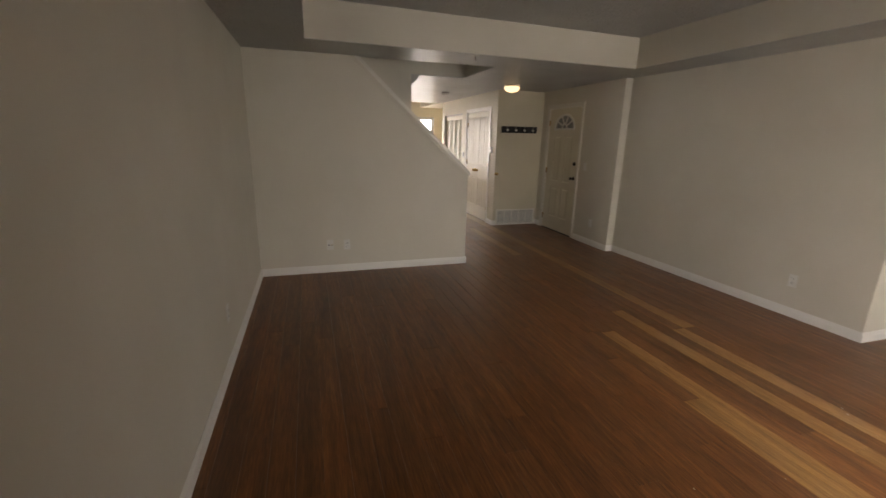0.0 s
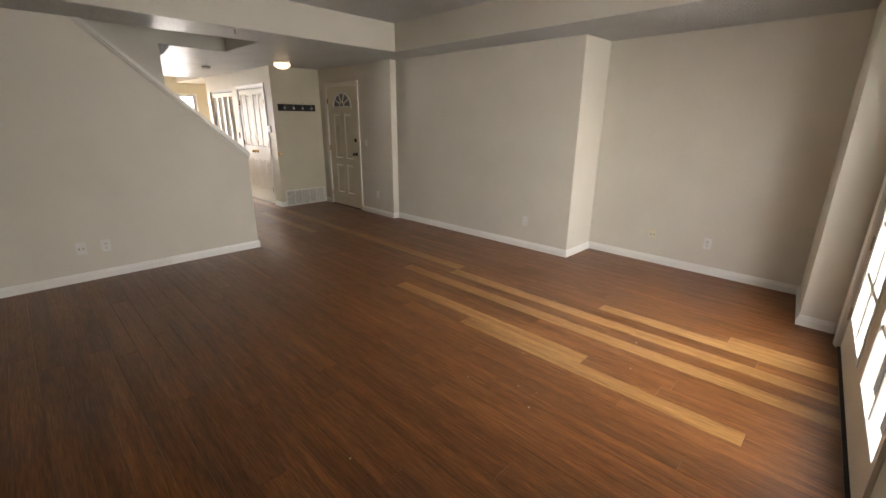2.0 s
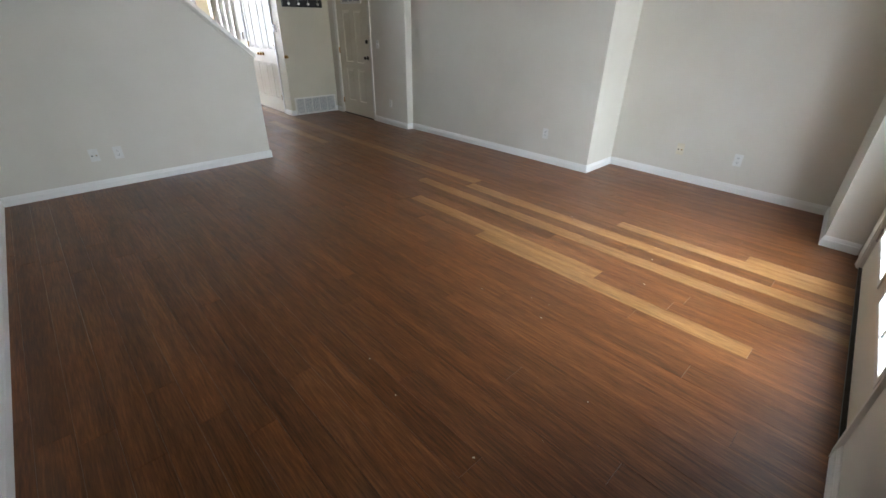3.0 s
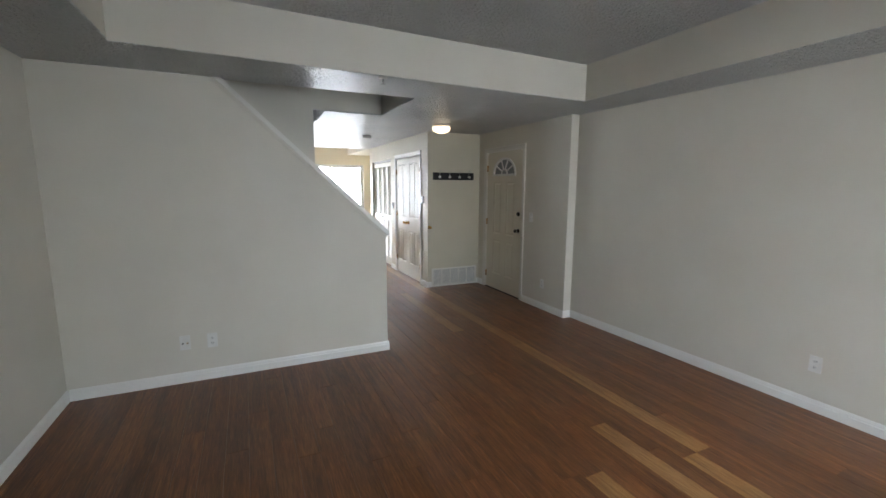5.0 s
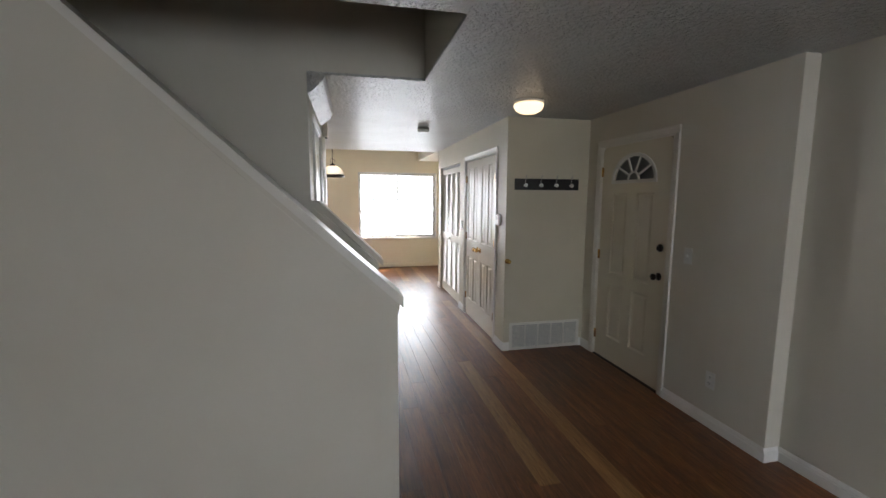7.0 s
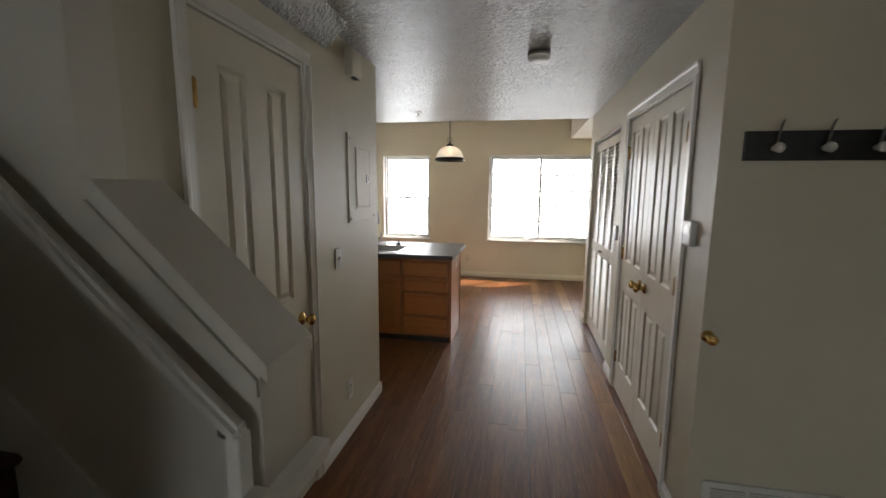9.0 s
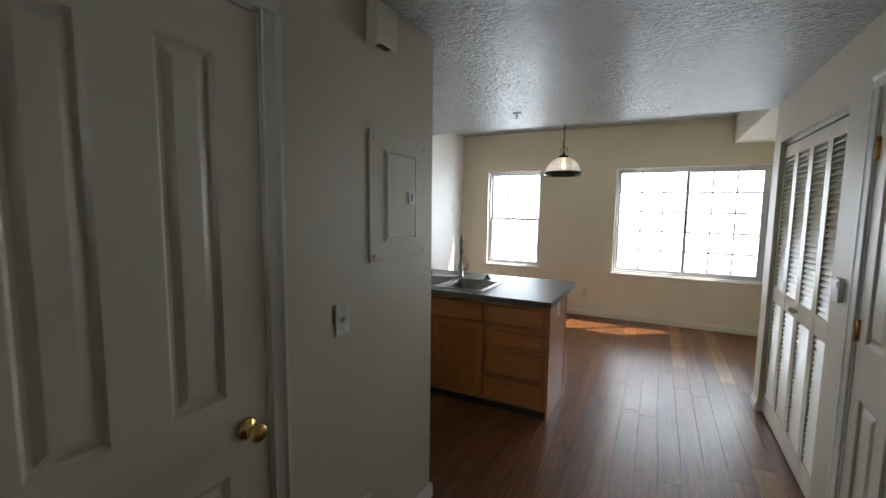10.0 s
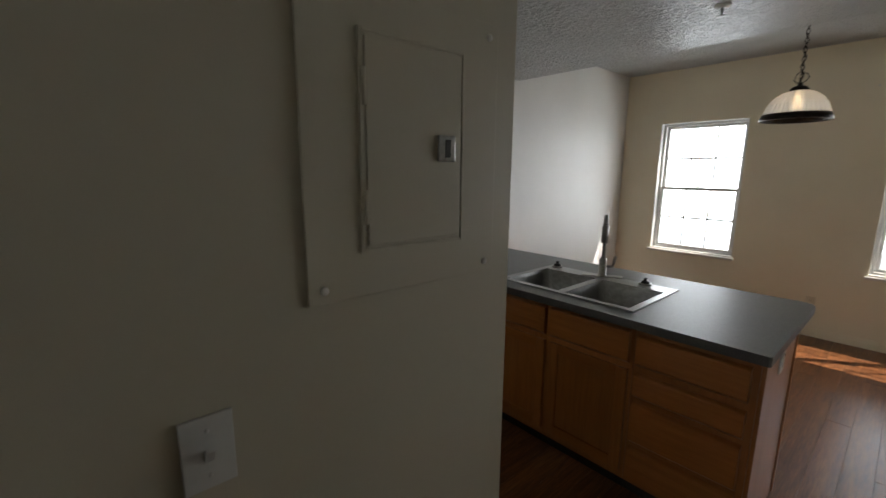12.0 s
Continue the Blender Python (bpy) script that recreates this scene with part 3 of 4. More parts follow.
# closet door in the west hall wall
m = pose(HALL_W, 1.472, 0, 0, 0, 90)
casing("door_trim", m @ pose(0.006, 0, 0), 0.685, 2.078, "white moulded trim round the under-stair closet door")
jambs(m, 0.697, 2.078, 0.118, 0.042)
d = thing("door_1", m @ pose(0.016, 0.004, 0.008), "closed off-white four-panel closet door with brass knob", "door", kind="structure")
part("leaf", panel_face(bmesh.new(), 0.665, 2.05, 0.035, two_by_two(0.665, 0.120, 0.142)), DOOR, d)
knob(d, 0.590, 0.895, BRASS, 0, "polished brass knob")
for z in (0.22, 1.02, 1.80):
    hinge(d, 0.002, z)

# pair of closet doors in the east hall wall
m = pose(HALL_E, 3.61, 0, 0, 0, -90)
casing("door_trim", m, 1.15, 2.028, "white moulded trim round the double closet doors")
jambs(m, 1.15, 2.03, 0.118, 0.045)
for i in (0, 1):
    d = thing("door_%d" % (2 + i), m @ pose(0.017 + i * 0.559, 0.004, 0.010), "closed off-white four-panel closet door of a pair", "door", "double closet doors", "structure")
    part("leaf", panel_face(bmesh.new(), 0.556, 1.998, 0.035, two_by_two(0.556, 0.078, 0.156)), DOOR, d)
    knob(d, 0.556 - 0.05 if i == 0 else 0.05, 0.92, BRASS, 0, "polished brass knob")
    for z in (0.25, 1.05, 1.78):
        hinge(d, 0.002 if i == 0 else 0.554, z, leaf=1 if i == 0 else -1)

# louvred folding doors
m = pose(HALL_E, 5.20, 0, 0, 0, -90)
solid("door_track", boxes((HALL_E + 0.03, HALL_E + 0.06, 3.932, 5.2458, 2.008, 2.0345)), NICKEL, "metal track above the louvred doors", "door track", "structure")
LW = 0.314
leaf = thing("louvre_door", m @ pose(0.006, 0.028, 0.018), "off-white folding closet door leaf with louvres", "door", "louvred folding doors")
part("frame", boxes((0, 0.038, 0, 0.028, 0, 1.98, 0.002), (LW - 0.038, LW, 0, 0.028, 0, 1.98, 0.002), (0.038, LW - 0.038, 0.001, 0.027, 0, 0.14), (0.038, LW - 0.038, 0.001, 0.027, 0.86, 0.97), (0.038, LW - 0.038, 0.001, 0.027, 1.90, 1.98)), DOOR, leaf)
bm = bmesh.new()
prism(bm, [(0.003, 0.0), (0.006, -0.003), (0.027, 0.026), (0.024, 0.029)], 0, 0.036, LW - 0.036)
slat = mesh_of("slat", bm, DOOR)
for z0, z1 in ((0.145, 0.86), (0.975, 1.90)):
    n = int((z1 - z0) / 0.031)
    for i in range(n):
        o = new("slat", slat)
        o.parent = leaf
        o.location = (0, 0, z0 + i * (z1 - z0) / n)
leaves = [leaf]
for i in (1, 2, 3):
    leaves.append(copy_thing(leaf, m @ pose(0.006 + i * (LW + 0.001), 0.028, 0.018)))
for i, x in ((1, 0.285), (2, 0.03)):
    bm = bmesh.new()
    lathe(bm, [(0, 0), (0.008, 0), (0.007, 0.012), (0.014, 0.018), (0.016, 0.026), (0.010, 0.032), (0, 0.033)], Matrix.Translation((x, 0, 0.915)) @ OUT, 16)
    part("knob", bm, DOOR, leaves[i])

# front door with a fan light
m = pose(ENTRY, 1.915, 0, 0, 0, -90)
casing("door_trim", m, 0.93, 2.043, "white moulded trim round the front door")
jambs(m, 0.93, 2.045, 0.15, 0.055)
W, H, ZF = 0.900, 2.02, 1.62
fd = thing("door_4", m @ pose(0.015, 0.008, 0.016), "closed cream front door with fan light and bronze knob", "door", kind="structure")
bm = bmesh.new()
panel_face(bm, W, ZF, 0.044, [(0.18, 0.39, 0.225, 0.74), (0.51, 0.72, 0.225, 0.74), (0.18, 0.39, 0.835, 1.59), (0.51, 0.72, 0.835, 1.59)])
CX, CZ, RX, RZ = W / 2, 1.70, 0.268, 0.205
N = 28
for y in (0.0, 0.044):
    arc, rim = [], []
    for i in range(N + 1):
        a = math.pi * i / N
        ca, sa = math.cos(a), math.sin(a)
        arc.append(bm.verts.new((CX + RX * ca, y, CZ + RZ * sa)))
        k = min((W / 2) / max(abs(ca), 1e-6), (H - CZ) / max(sa, 1e-6))
        rim.append(bm.verts.new((CX + k * ca, y, CZ + k * sa)))
    for i in range(N):
        bm.faces.new((arc[i], arc[i + 1], rim[i + 1], rim[i]))
    bm.faces.new([bm.verts.new((0, y, ZF)), bm.verts.new((W, y, ZF)), rim[0], arc[0], arc[N], rim[N]])
    if y == 0:
        front = (arc, rim)
for i in range(N):
    bm.faces.new((front[0][i], front[0][i + 1], arc[i + 1], arc[i]))
    bm.faces.new((front[1][i], front[1][i + 1], rim[i + 1], rim[i]))
bm.faces.new((front[0][0], front[0][N], arc[N], arc[0]))
leaf = part("leaf", bm, DOOR, fd)
bm = bmesh.new()
for i in range(N):
    a, b = math.pi * i / N, math.pi * (i + 1) / N
    q = [(CX + (RX + o) * math.cos(t), CZ + (RZ + o) * math.sin(t)) for t, o in ((a, -0.004), (b, -0.004), (b, 0.026), (a, 0.026))]
    prism(bm, q, 1, -0.010, 0.002)
box(bm, CX - RX - 0.026, CX + RX + 0.026, -0.010, 0.002, CZ - 0.026, CZ + 0.004)
part("fan_light_frame", bm, PLASTIC, fd)
bm = bmesh.new()
for a in (36, 72, 108, 144):
    c, s = math.cos(radians(a)), math.sin(radians(a))
    p, q = Vector((CX + 0.07 * c, 0, CZ + 0.07 * s)), Vector((CX + RX * c, 0, CZ + RZ * s))
    side = Vector((-s, 0, c)) * 0.008
    prism(bm, [((p + side).x, (p + side).z), ((q + side).x, (q + side).z), ((q - side).x, (q - side).z), ((p - side).x, (p - side).z)], 1, -0.006, 0.006)
for i in range(10):
    a, b = math.pi * i / 10, math.pi * (i + 1) / 10
    prism(bm, [(CX + r * math.cos(t), CZ + r * math.sin(t)) for t, r in ((a, 0.062), (b, 0.062), (b, 0.078), (a, 0.078))], 1, -0.006, 0.006)
part("fan_light_bars", bm, PLASTIC, fd)
bm = bmesh.new()
pts = [(CX + RX * math.cos(math.pi * i / N), CZ + RZ * math.sin(math.pi * i / N)) for i in range(N + 1)]
prism(bm, pts, 1, 0.018, 0.024)
g = part("pane", bm, FROSTED, fd, "grey seeded glass")
knob(fd, W - 0.07, 0.925, BRONZE, 0, "dark bronze knob")
bm = bmesh.new()
lathe(bm, [(0, 0), (0.032, 0), (0.032, 0.008), (0.024, 0.016), (0, 0.017)], Matrix.Translation((W - 0.07, 0, 1.155)) @ OUT, 20)
box(bm, W - 0.076, W - 0.064, -0.032, -0.012, 1.140, 1.170)
part("deadbolt", bm, BRONZE, fd, "dark bronze deadbolt turn")
for z in (0.20, 1.00, 1.79):
    hinge(fd, -0.002, z)
solid("threshold", boxes((ENTRY - 0.01, ENTRY + 0.15, 1.0, 1.90, 0.001, 0.014, 0.003)), BRONZE, "dark metal threshold under the front door", "threshold", "structure")

# garden doors in the back wall: a pair of glazed leaves
m = BACKLINE @ pose(-0.25, 0, 0, 0, 0, 180)
casing("door_trim", m, 1.94, 2.058, "white trim round the glazed garden doors")
jambs(m, 1.94, 2.06, 0.155, 0.075)
GW, GH = 0.952, 2.025
for i in (0, 1):
    gd = thing("door_%d" % (5 + i), m @ pose(0.017 + i * 0.954, 0.022, 0.018), "closed white garden door leaf with ten glass panes", "door", "glazed garden doors", "structure")
    sx, b0, b1 = 0.115, 0.25, 1.90
    part("leaf", boxes((0, sx, 0, 0.044, 0, GH), (GW - sx, GW, 0, 0.044, 0, GH), (sx, GW - sx, 0, 0.044, 0, b0), (sx, GW - sx, 0, 0.044, b1, GH)), DOOR, gd)
    rows, cols = 5, 2
    cw_, rh = (GW - 2 * sx) / cols, (b1 - b0) / rows
    part("muntin", boxes((sx + cw_ - 0.017, sx + cw_ + 0.017, 0.002, 0.042, b0, b1, 0.008)), PLASTIC, gd)
    for r in range(1, rows):
        part("muntin", boxes((sx, GW - sx, 0.004, 0.040, b0 + r * rh - 0.017, b0 + r * rh + 0.017, 0.008)), PLASTIC, gd)
    for c in range(cols):
        for r in range(rows):
            p = part("pane", boxes((sx + c * cw_ + 0.008, sx + (c + 1) * cw_ - 0.008, 0.020, 0.024, b0 + r * rh + 0.008, b0 + (r + 1) * rh - 0.008)), GLASS, gd)
            p.visible_shadow = False
    part("glazing_bead", boxes((sx - 0.014, sx + 0.020, -0.008, 0.006, b0 - 0.014, b1 + 0.014, 0.005), (GW - sx - 0.020, GW - sx + 0.014, -0.008, 0.006, b0 - 0.014, b1 + 0.014, 0.005),
                               (sx + 0.018, GW - sx - 0.018, -0.007, 0.005, b0 - 0.014, b0 + 0.020, 0.005), (sx + 0.018, GW - sx - 0.018, -0.007, 0.005, b1 - 0.020, b1 + 0.014, 0.005)), PLASTIC, gd)
    for z in (0.25, 0.75, 1.78):
        hinge(gd, 0.0 if i == 0 else GW, z, NICKEL, leaf=1 if i == 0 else -1)
bm = boxes((-2.185, -0.255, -0.15, -0.004, 0.001, 0.016, 0.003))
bmesh.ops.transform(bm, matrix=BACKLINE, verts=bm.verts)
solid("threshold", bm, BRONZE, "dark metal threshold under the garden doors", "threshold", "structure")

# ---- windows ----


def sash(parent, x0, x1, z0, z1, y, cols, rows, fw=0.029):
    f = part("sash", boxes((x0, x0 + fw, y, y + 0.035, z0, z1, 0.003), (x1 - fw, x1, y, y + 0.035, z0, z1, 0.003), (x0 + fw, x1 - fw, y, y + 0.035, z0, z0 + fw), (x0 + fw, x1 - fw, y, y + 0.035, z1 - fw, z1)), SASH, parent)
    p = part("pane", boxes((x0 + fw - 0.005, x1 - fw + 0.005, y + 0.013, y + 0.017, z0 + fw - 0.005, z1 - fw + 0.005)), GLASS, f)
    p.visible_shadow = False
    for c in range(1, cols):
        x = x0 + fw + c * (x1 - x0 - 2 * fw) / cols
        part("glazing_bar", boxes((x - 0.009, x + 0.009, y + 0.019, y + 0.026, z0 + fw, z1 - fw)), BAR, f)
    for r in range(1, rows):
        z = z0 + fw + r * (z1 - z0 - 2 * fw) / rows
        part("glazing_bar", boxes((x0 + fw, x1 - fw, y + 0.0195, y + 0.0255, z - 0.010, z + 0.010)), BAR, f)
    return f


def window(name, x0, x1, z0, z1, label):
    ob = thing(name, pose(0, FAR, 0), label, "window", kind="structure")
    y = 0.062
    part("window_frame", boxes((x0 + 0.001, x0 + 0.03, y, y + 0.095, z0, z1 - 0.001), (x1 - 0.03, x1 - 0.001, y, y + 0.095, z0, z1 - 0.001), (x0 + 0.03, x1 - 0.03, y, y + 0.095, z1 - 0.03, z1 - 0.001), (x0 + 0.03, x1 - 0.03, y, y + 0.095, z0, z0 + 0.03)), SASH, ob)
    bm = bmesh.new()
    box(bm, x0 - 0.02, x1 + 0.02, -0.045, -0.0005, z0 - 0.026, z0 + 0.0, 0.005)
    box(bm, x0 + 0.001, x1 - 0.001, -0.001, y, z0 - 0.0, z0 + 0.012)
    part("window_sill", bm, TRIM, ob)
    # white strips added over the cream reveal: its bright daylight put into the colour
    part("lit_reveal_strips", boxes((x0 + 0.0005, x0 + 0.005, 0.001, y - 0.001, z0 + 0.0125, z1 - 0.001), (x1 - 0.005, x1 - 0.0005, 0.001, y - 0.001, z0 + 0.0125, z1 - 0.001), (x0 + 0.005, x1 - 0.005, 0.001, y - 0.001, z1 - 0.005, z1 - 0.0005)), PLASTIC, ob)
    return ob, y


w, y = window("window_1", -1.89, -1.042, 0.655, 2.092, "white double-hung window with grid bars, bright outside")
sash(w, -1.859, -1.073, 1.345, 2.061, y + 0.052, 3, 2)
sash(w, -1.859, -1.073, 0.686, 1.38, y + 0.012, 3, 2)
part("latch", boxes((-1.50, -1.44, y - 0.002, y + 0.03, 1.38, 1.392, 0.003)), SASH, w)
w, y = window("window_2", -0.01, 1.715, 0.655, 2.092, "wide white sliding window with grid bars, bright outside")
sash(w, 0.021, 0.873, 0.686, 2.061, y + 0.052, 3, 5)
sash(w, 0.832, 1.684, 0.686, 2.061, y + 0.012, 3, 5, 0.04)
part("latch", boxes((0.845, 0.861, y - 0.004, y + 0.012, 1.33, 1.42, 0.003)), BRONZE, w)

# ---- wall plates ----


def plate(name, m, kind, label, mat=PLASTIC, w=0.072):
    ob = thing(name, m, label, "outlet" if kind != "switch" else "light switch")
    part("cover", boxes((-w / 2, w / 2, -0.006, -0.0005, -0.058, 0.058, 0.0025)), mat, ob)
    if kind == "switch":
        part("toggle", prism(bmesh.new(), [(-0.007, -0.014), (-0.007, 0.004), (-0.020, 0.014), (-0.020, 0.007)], 0, -0.006, 0.006), mat, ob)
    if kind == "outlet":
        for z in (-0.021, 0.021):
            s = part("socket", boxes((-0.017, 0.017, -0.009, -0.005, z - 0.014, z + 0.014, 0.003)), mat, ob)
            part("slots", boxes((-0.008, -0.005, -0.0096, -0.0085, z - 0.003, z + 0.007), (0.005, 0.008, -0.0096, -0.0085, z - 0.003, z + 0.007), (-0.002, 0.002, -0.0096, -0.0085, z - 0.010, z - 0.006)), DARK, s)
    if kind == "jack":
        for x in (-0.016, 0.016):
            bm = lathe(bmesh.new(), [(0, 0.005), (0.0065, 0.005), (0.0065, 0.011), (0.004, 0.013), (0, 0.013)], Matrix.Translation((x, 0, -0.004)) @ OUT, 12)
            part("jack", bm, DARK if x < 0 else BRASS, ob)
    for z in ((0,) if kind == "outlet" else (-0.030, 0.030)):
        part("screw", lathe(bmesh.new(), [(0, 0.005), (0.0035, 0.005), (0.003, 0.0075), (0, 0.008)], Matrix.Translation((0, 0, z * 1.2)) @ OUT, 8), mat, ob)
    return ob


WST, EST, NTH = 90, -90, 0
plate("wall_jack", pose(-1.637, 0, 0.324), "jack", "white double jack plate above the baseboard")
plate("outlet", pose(-1.450, 0, 0.318), "outlet", "white double outlet above the baseboard")
plate("outlet", pose(WEST, -1.90, 0.37, 0, 0, WST), "outlet", "white double outlet on the side wall")
plate("outlet", pose(2.3615, -2.266, 0.335, 0, 0, -88.34), "outlet", "white double outlet on the long wall")
plate("wall_jack", pose(NICHE, -3.565, 0.322, 0, 0, EST), "jack", "yellowed ivory jack plate in the recess", IVORY)
plate("outlet", pose(NICHE, -4.10, 0.321, 0, 0, EST), "outlet", "white double outlet in the recess")
plate("light_switch", pose(ENTRY, 0.775, 1.148, 0, 0, EST), "switch", "white light switch beside the front door")
plate("outlet", pose(ENTRY, 0.503, 0.328, 0, 0, EST), "outlet", "white double outlet on the entry wall")
plate("light_switch", pose(HALL_W, 2.481, 1.129, 0, 0, WST), "switch", "white light switch below the breaker panel")
plate("outlet", pose(HALL_W, 2.605, 0.295, 0, 0, WST), "outlet", "white double outlet low on the hallway wall")
plate("outlet", pose(-0.36, FAR, 0.33), "outlet", "cream double outlet between the windows", IVORY)

# door chime, thermostat, keypad
ch = thing("door_chime", pose(HALL_W, 2.70, 2.222, 0, 0, 90), "off-white door chime box high on the hallway wall", "door chime")
part("cover", boxes((-0.07, 0.07, -0.05, -0.0005, -0.075, 0.075, 0.008)), DOOR, ch)
part("grille", boxes((-0.03, 0.03, -0.045, -0.02, -0.079, -0.074)), DARK, ch)
th = thing("thermostat", pose(HALL_E, 2.325, 1.335, 0, 0, -90), "white thermostat with a grey display by the closet", "thermostat")
part("body", boxes((-0.045, 0.045, -0.028, -0.0005, -0.055, 0.055, 0.006)), PLASTIC, th)
part("display", boxes((-0.03, 0.03, -0.030, -0.027, 0.0, 0.035)), NICKEL, th)
kp = thing("wall_control", pose(HALL_E, 3.80, 1.19, 0, 0, -90), "small white wall control between the closets", "wall control")
part("body", boxes((-0.035, 0.035, -0.022, -0.0005, -0.055, 0.055, 0.005)), PLASTIC, kp)
part("display", boxes((-0.022, 0.022, -0.024, -0.021, 0.01, 0.038)), NICKEL, kp)

# ---- entry: coat hooks, grille, knob ----
rk = thing("coat_rack", pose(1.388, 2.145, 1.636), "black wall board with four white knobs and chrome hooks", "coat rack")
part("board", boxes((0, 0.685, -0.018, -0.0005, 0, 0.110, 0.003)), BLACKWOOD, rk)
for i in range(4):
    x = 0.098 + i * 0.164
    hk = part("hook", tube(bmesh.new(), [(x, -0.018, 0.045), (x, -0.03, 0.045), (x, -0.040, 0.07), (x, -0.050, 0.11), (x, -0.062, 0.135), (x, -0.072, 0.142)], 0.0038, 8), NICKEL, rk, "chrome wire hook")
    part("hook_knob", lathe(bmesh.new(), [(0, 0.018), (0.010, 0.018), (0.009, 0.035), (0.016, 0.042), (0.019, 0.055), (0.014, 0.068), (0, 0.072)], Matrix.Translation((x, 0, 0.045)) @ OUT, 16), PLASTIC, hk, "white porcelain knob")
gr = thing("return_air_grille", pose(1.370, 2.145, 0.002), "white metal return air grille at floor level", "air grille")
GWD, GHT = 0.778, 0.284
part("frame", boxes((0, 0.03, -0.012, -0.0005, 0, GHT), (GWD - 0.03, GWD, -0.012, -0.0005, 0, GHT), (0.03, GWD - 0.03, -0.012, -0.0005, 0, 0.026), (0.03, GWD - 0.03, -0.012, -0.0005, GHT - 0.026, GHT)), TRIM, gr)
part("backing", boxes((0.028, GWD - 0.028, -0.0035, -0.0008, 0.024, GHT - 0.024)), GREY, gr)
for i in range(1, 5):
    x = 0.03 + i * (GWD - 0.06) / 5
    part("divider", boxes((x - 0.006, x + 0.006, -0.0115, -0.003, 0.026, GHT - 0.026)), TRIM, gr)
fin = mesh_of("fin", prism(bmesh.new(), [(-0.0035, 0.0), (-0.0105, 0.0), (-0.0105, 0.0035), (-0.0035, 0.006)], 0, 0.03, GWD - 0.03), TRIM)
for i in range(17):
    o = new("fin", fin)
    o.parent, o.location = gr, (0, 0, 0.03 + i * 0.0132)
kn = thing("door_stop", pose(1.332, 2.145, 0.927), "small polished brass knob fixed to the coat wall", "door stop")
knob(kn, 0, 0, BRASS, 0, size=0.8)

# ---- ceiling fixtures ----
lp = thing("ceiling_lamp", pose(1.225, 1.48, LOW), "lit flush ceiling lamp with warm opal glass bowl", "ceiling lamp")
part("pan", lathe(bmesh.new(), [(0, -0.0005), (0.115, -0.0005), (0.118, -0.02), (0.105, -0.028), (0, -0.028)], None, 32), TRIM, lp)
part("bowl", lathe(bmesh.new(), [(0.10, -0.028), (0.118, -0.033), (0.119, -0.048), (0.104, -0.078), (0.066, -0.100), (0.025, -0.108), (0, -0.109)], None, 32), BULB_GLASS, lp, "lit warm opal glass bowl")
sd = thing("smoke_detector", pose(0.631, 3.02, LOW), "white round smoke detector on a grey base", "smoke detector")
part("base", lathe(bmesh.new(), [(0, -0.0005), (0.068, -0.0005), (0.068, -0.022), (0, -0.022)], None, 28), NICKEL, sd)
part("body", lathe(bmesh.new(), [(0, -0.022), (0.064, -0.022), (0.064, -0.040), (0.056, -0.050), (0.03, -0.054), (0, -0.054)], None, 28), PLASTIC, sd)


def sprinkler(x, y, z):
    ob = thing("fire_sprinkler", pose(x, y, z), "small chrome ceiling sprinkler with a round plate", "sprinkler", "ceiling sprinklers")
    part("escutcheon", lathe(bmesh.new(), [(0, -0.0005), (0.038, -0.0005), (0.036, -0.006), (0.018, -0.012), (0, -0.012)], None, 20), TRIM, ob)
    part("nozzle", lathe(bmesh.new(), [(0, -0.012), (0.009, -0.012), (0.008, -0.030), (0.004, -0.034), (0.004, -0.046), (0.018, -0.047), (0.018, -0.049), (0, -0.049)], None, 14), NICKEL, ob)


sprinkler(-0.165, -0.535, LOW)
sprinkler(-0.562, 4.831, LOW)
for x, z in ((-0.16, 2.28), (0.86, 2.28)):
    bm = lathe(bmesh.new(), [(0, 0.0005), (0.009, 0.0005), (0.008, 0.004), (0, 0.005)], Matrix.Translation((x, FAR, z)) @ OUT, 10)
    solid("wall_anchor", bm, TRIM, "small painted screw anchor in the cream wall", "screw anchor", group="anchors above the window")

# ---- breaker panel ----
bp = thing("breaker_panel", pose(HALL_W, 2.643, 1.315, 0, 0, 90), "off-white painted breaker panel cover with a small door", "breaker panel")
part("cover", boxes((0, 0.444, -0.007, -0.0005, 0, 0.522, 0.003)), HALL, bp)
dr = part("panel_door", boxes((0.114, 0.332, -0.012, -0.007, 0.092, 0.440, 0.003)), HALL, bp)
lip = [(0.102, 0.109, 0.080, 0.452), (0.337, 0.344, 0.080, 0.452), (0.109, 0.337, 0.080, 0.087), (0.109, 0.337, 0.445, 0.452)]
part("door_lip", boxes(*[(a, b, -0.011, -0.007, c, d, 0.002) for a, b, c, d in lip]), HALL, bp)
for z in (0.16, 0.36):
    part("hinge", lathe(bmesh.new(), [(0, -0.03), (0.004, -0.03), (0.004, 0.03), (0, 0.03)], Matrix.Translation((0.111, -0.011, z)), 8), HALL, dr)
part("latch", boxes((0.270, 0.314, -0.018, -0.0115, 0.241, 0.291, 0.003)), NICKEL, dr, "grey metal latch")
part("latch_slot", boxes((0.286, 0.300, -0.0188, -0.0175, 0.249, 0.283)), DARK, dr)
for x in (0.028, 0.414):
    for z in (0.024, 0.494):
        part("screw", lathe(bmesh.new(), [(0, 0.006), (0.008, 0.006), (0.007, 0.011), (0, 0.013)], Matrix.Translation((x, 0, z)) @ OUT, 10), TRIM, bp)

# ---- kitchen peninsula ----
FACE = 4.245


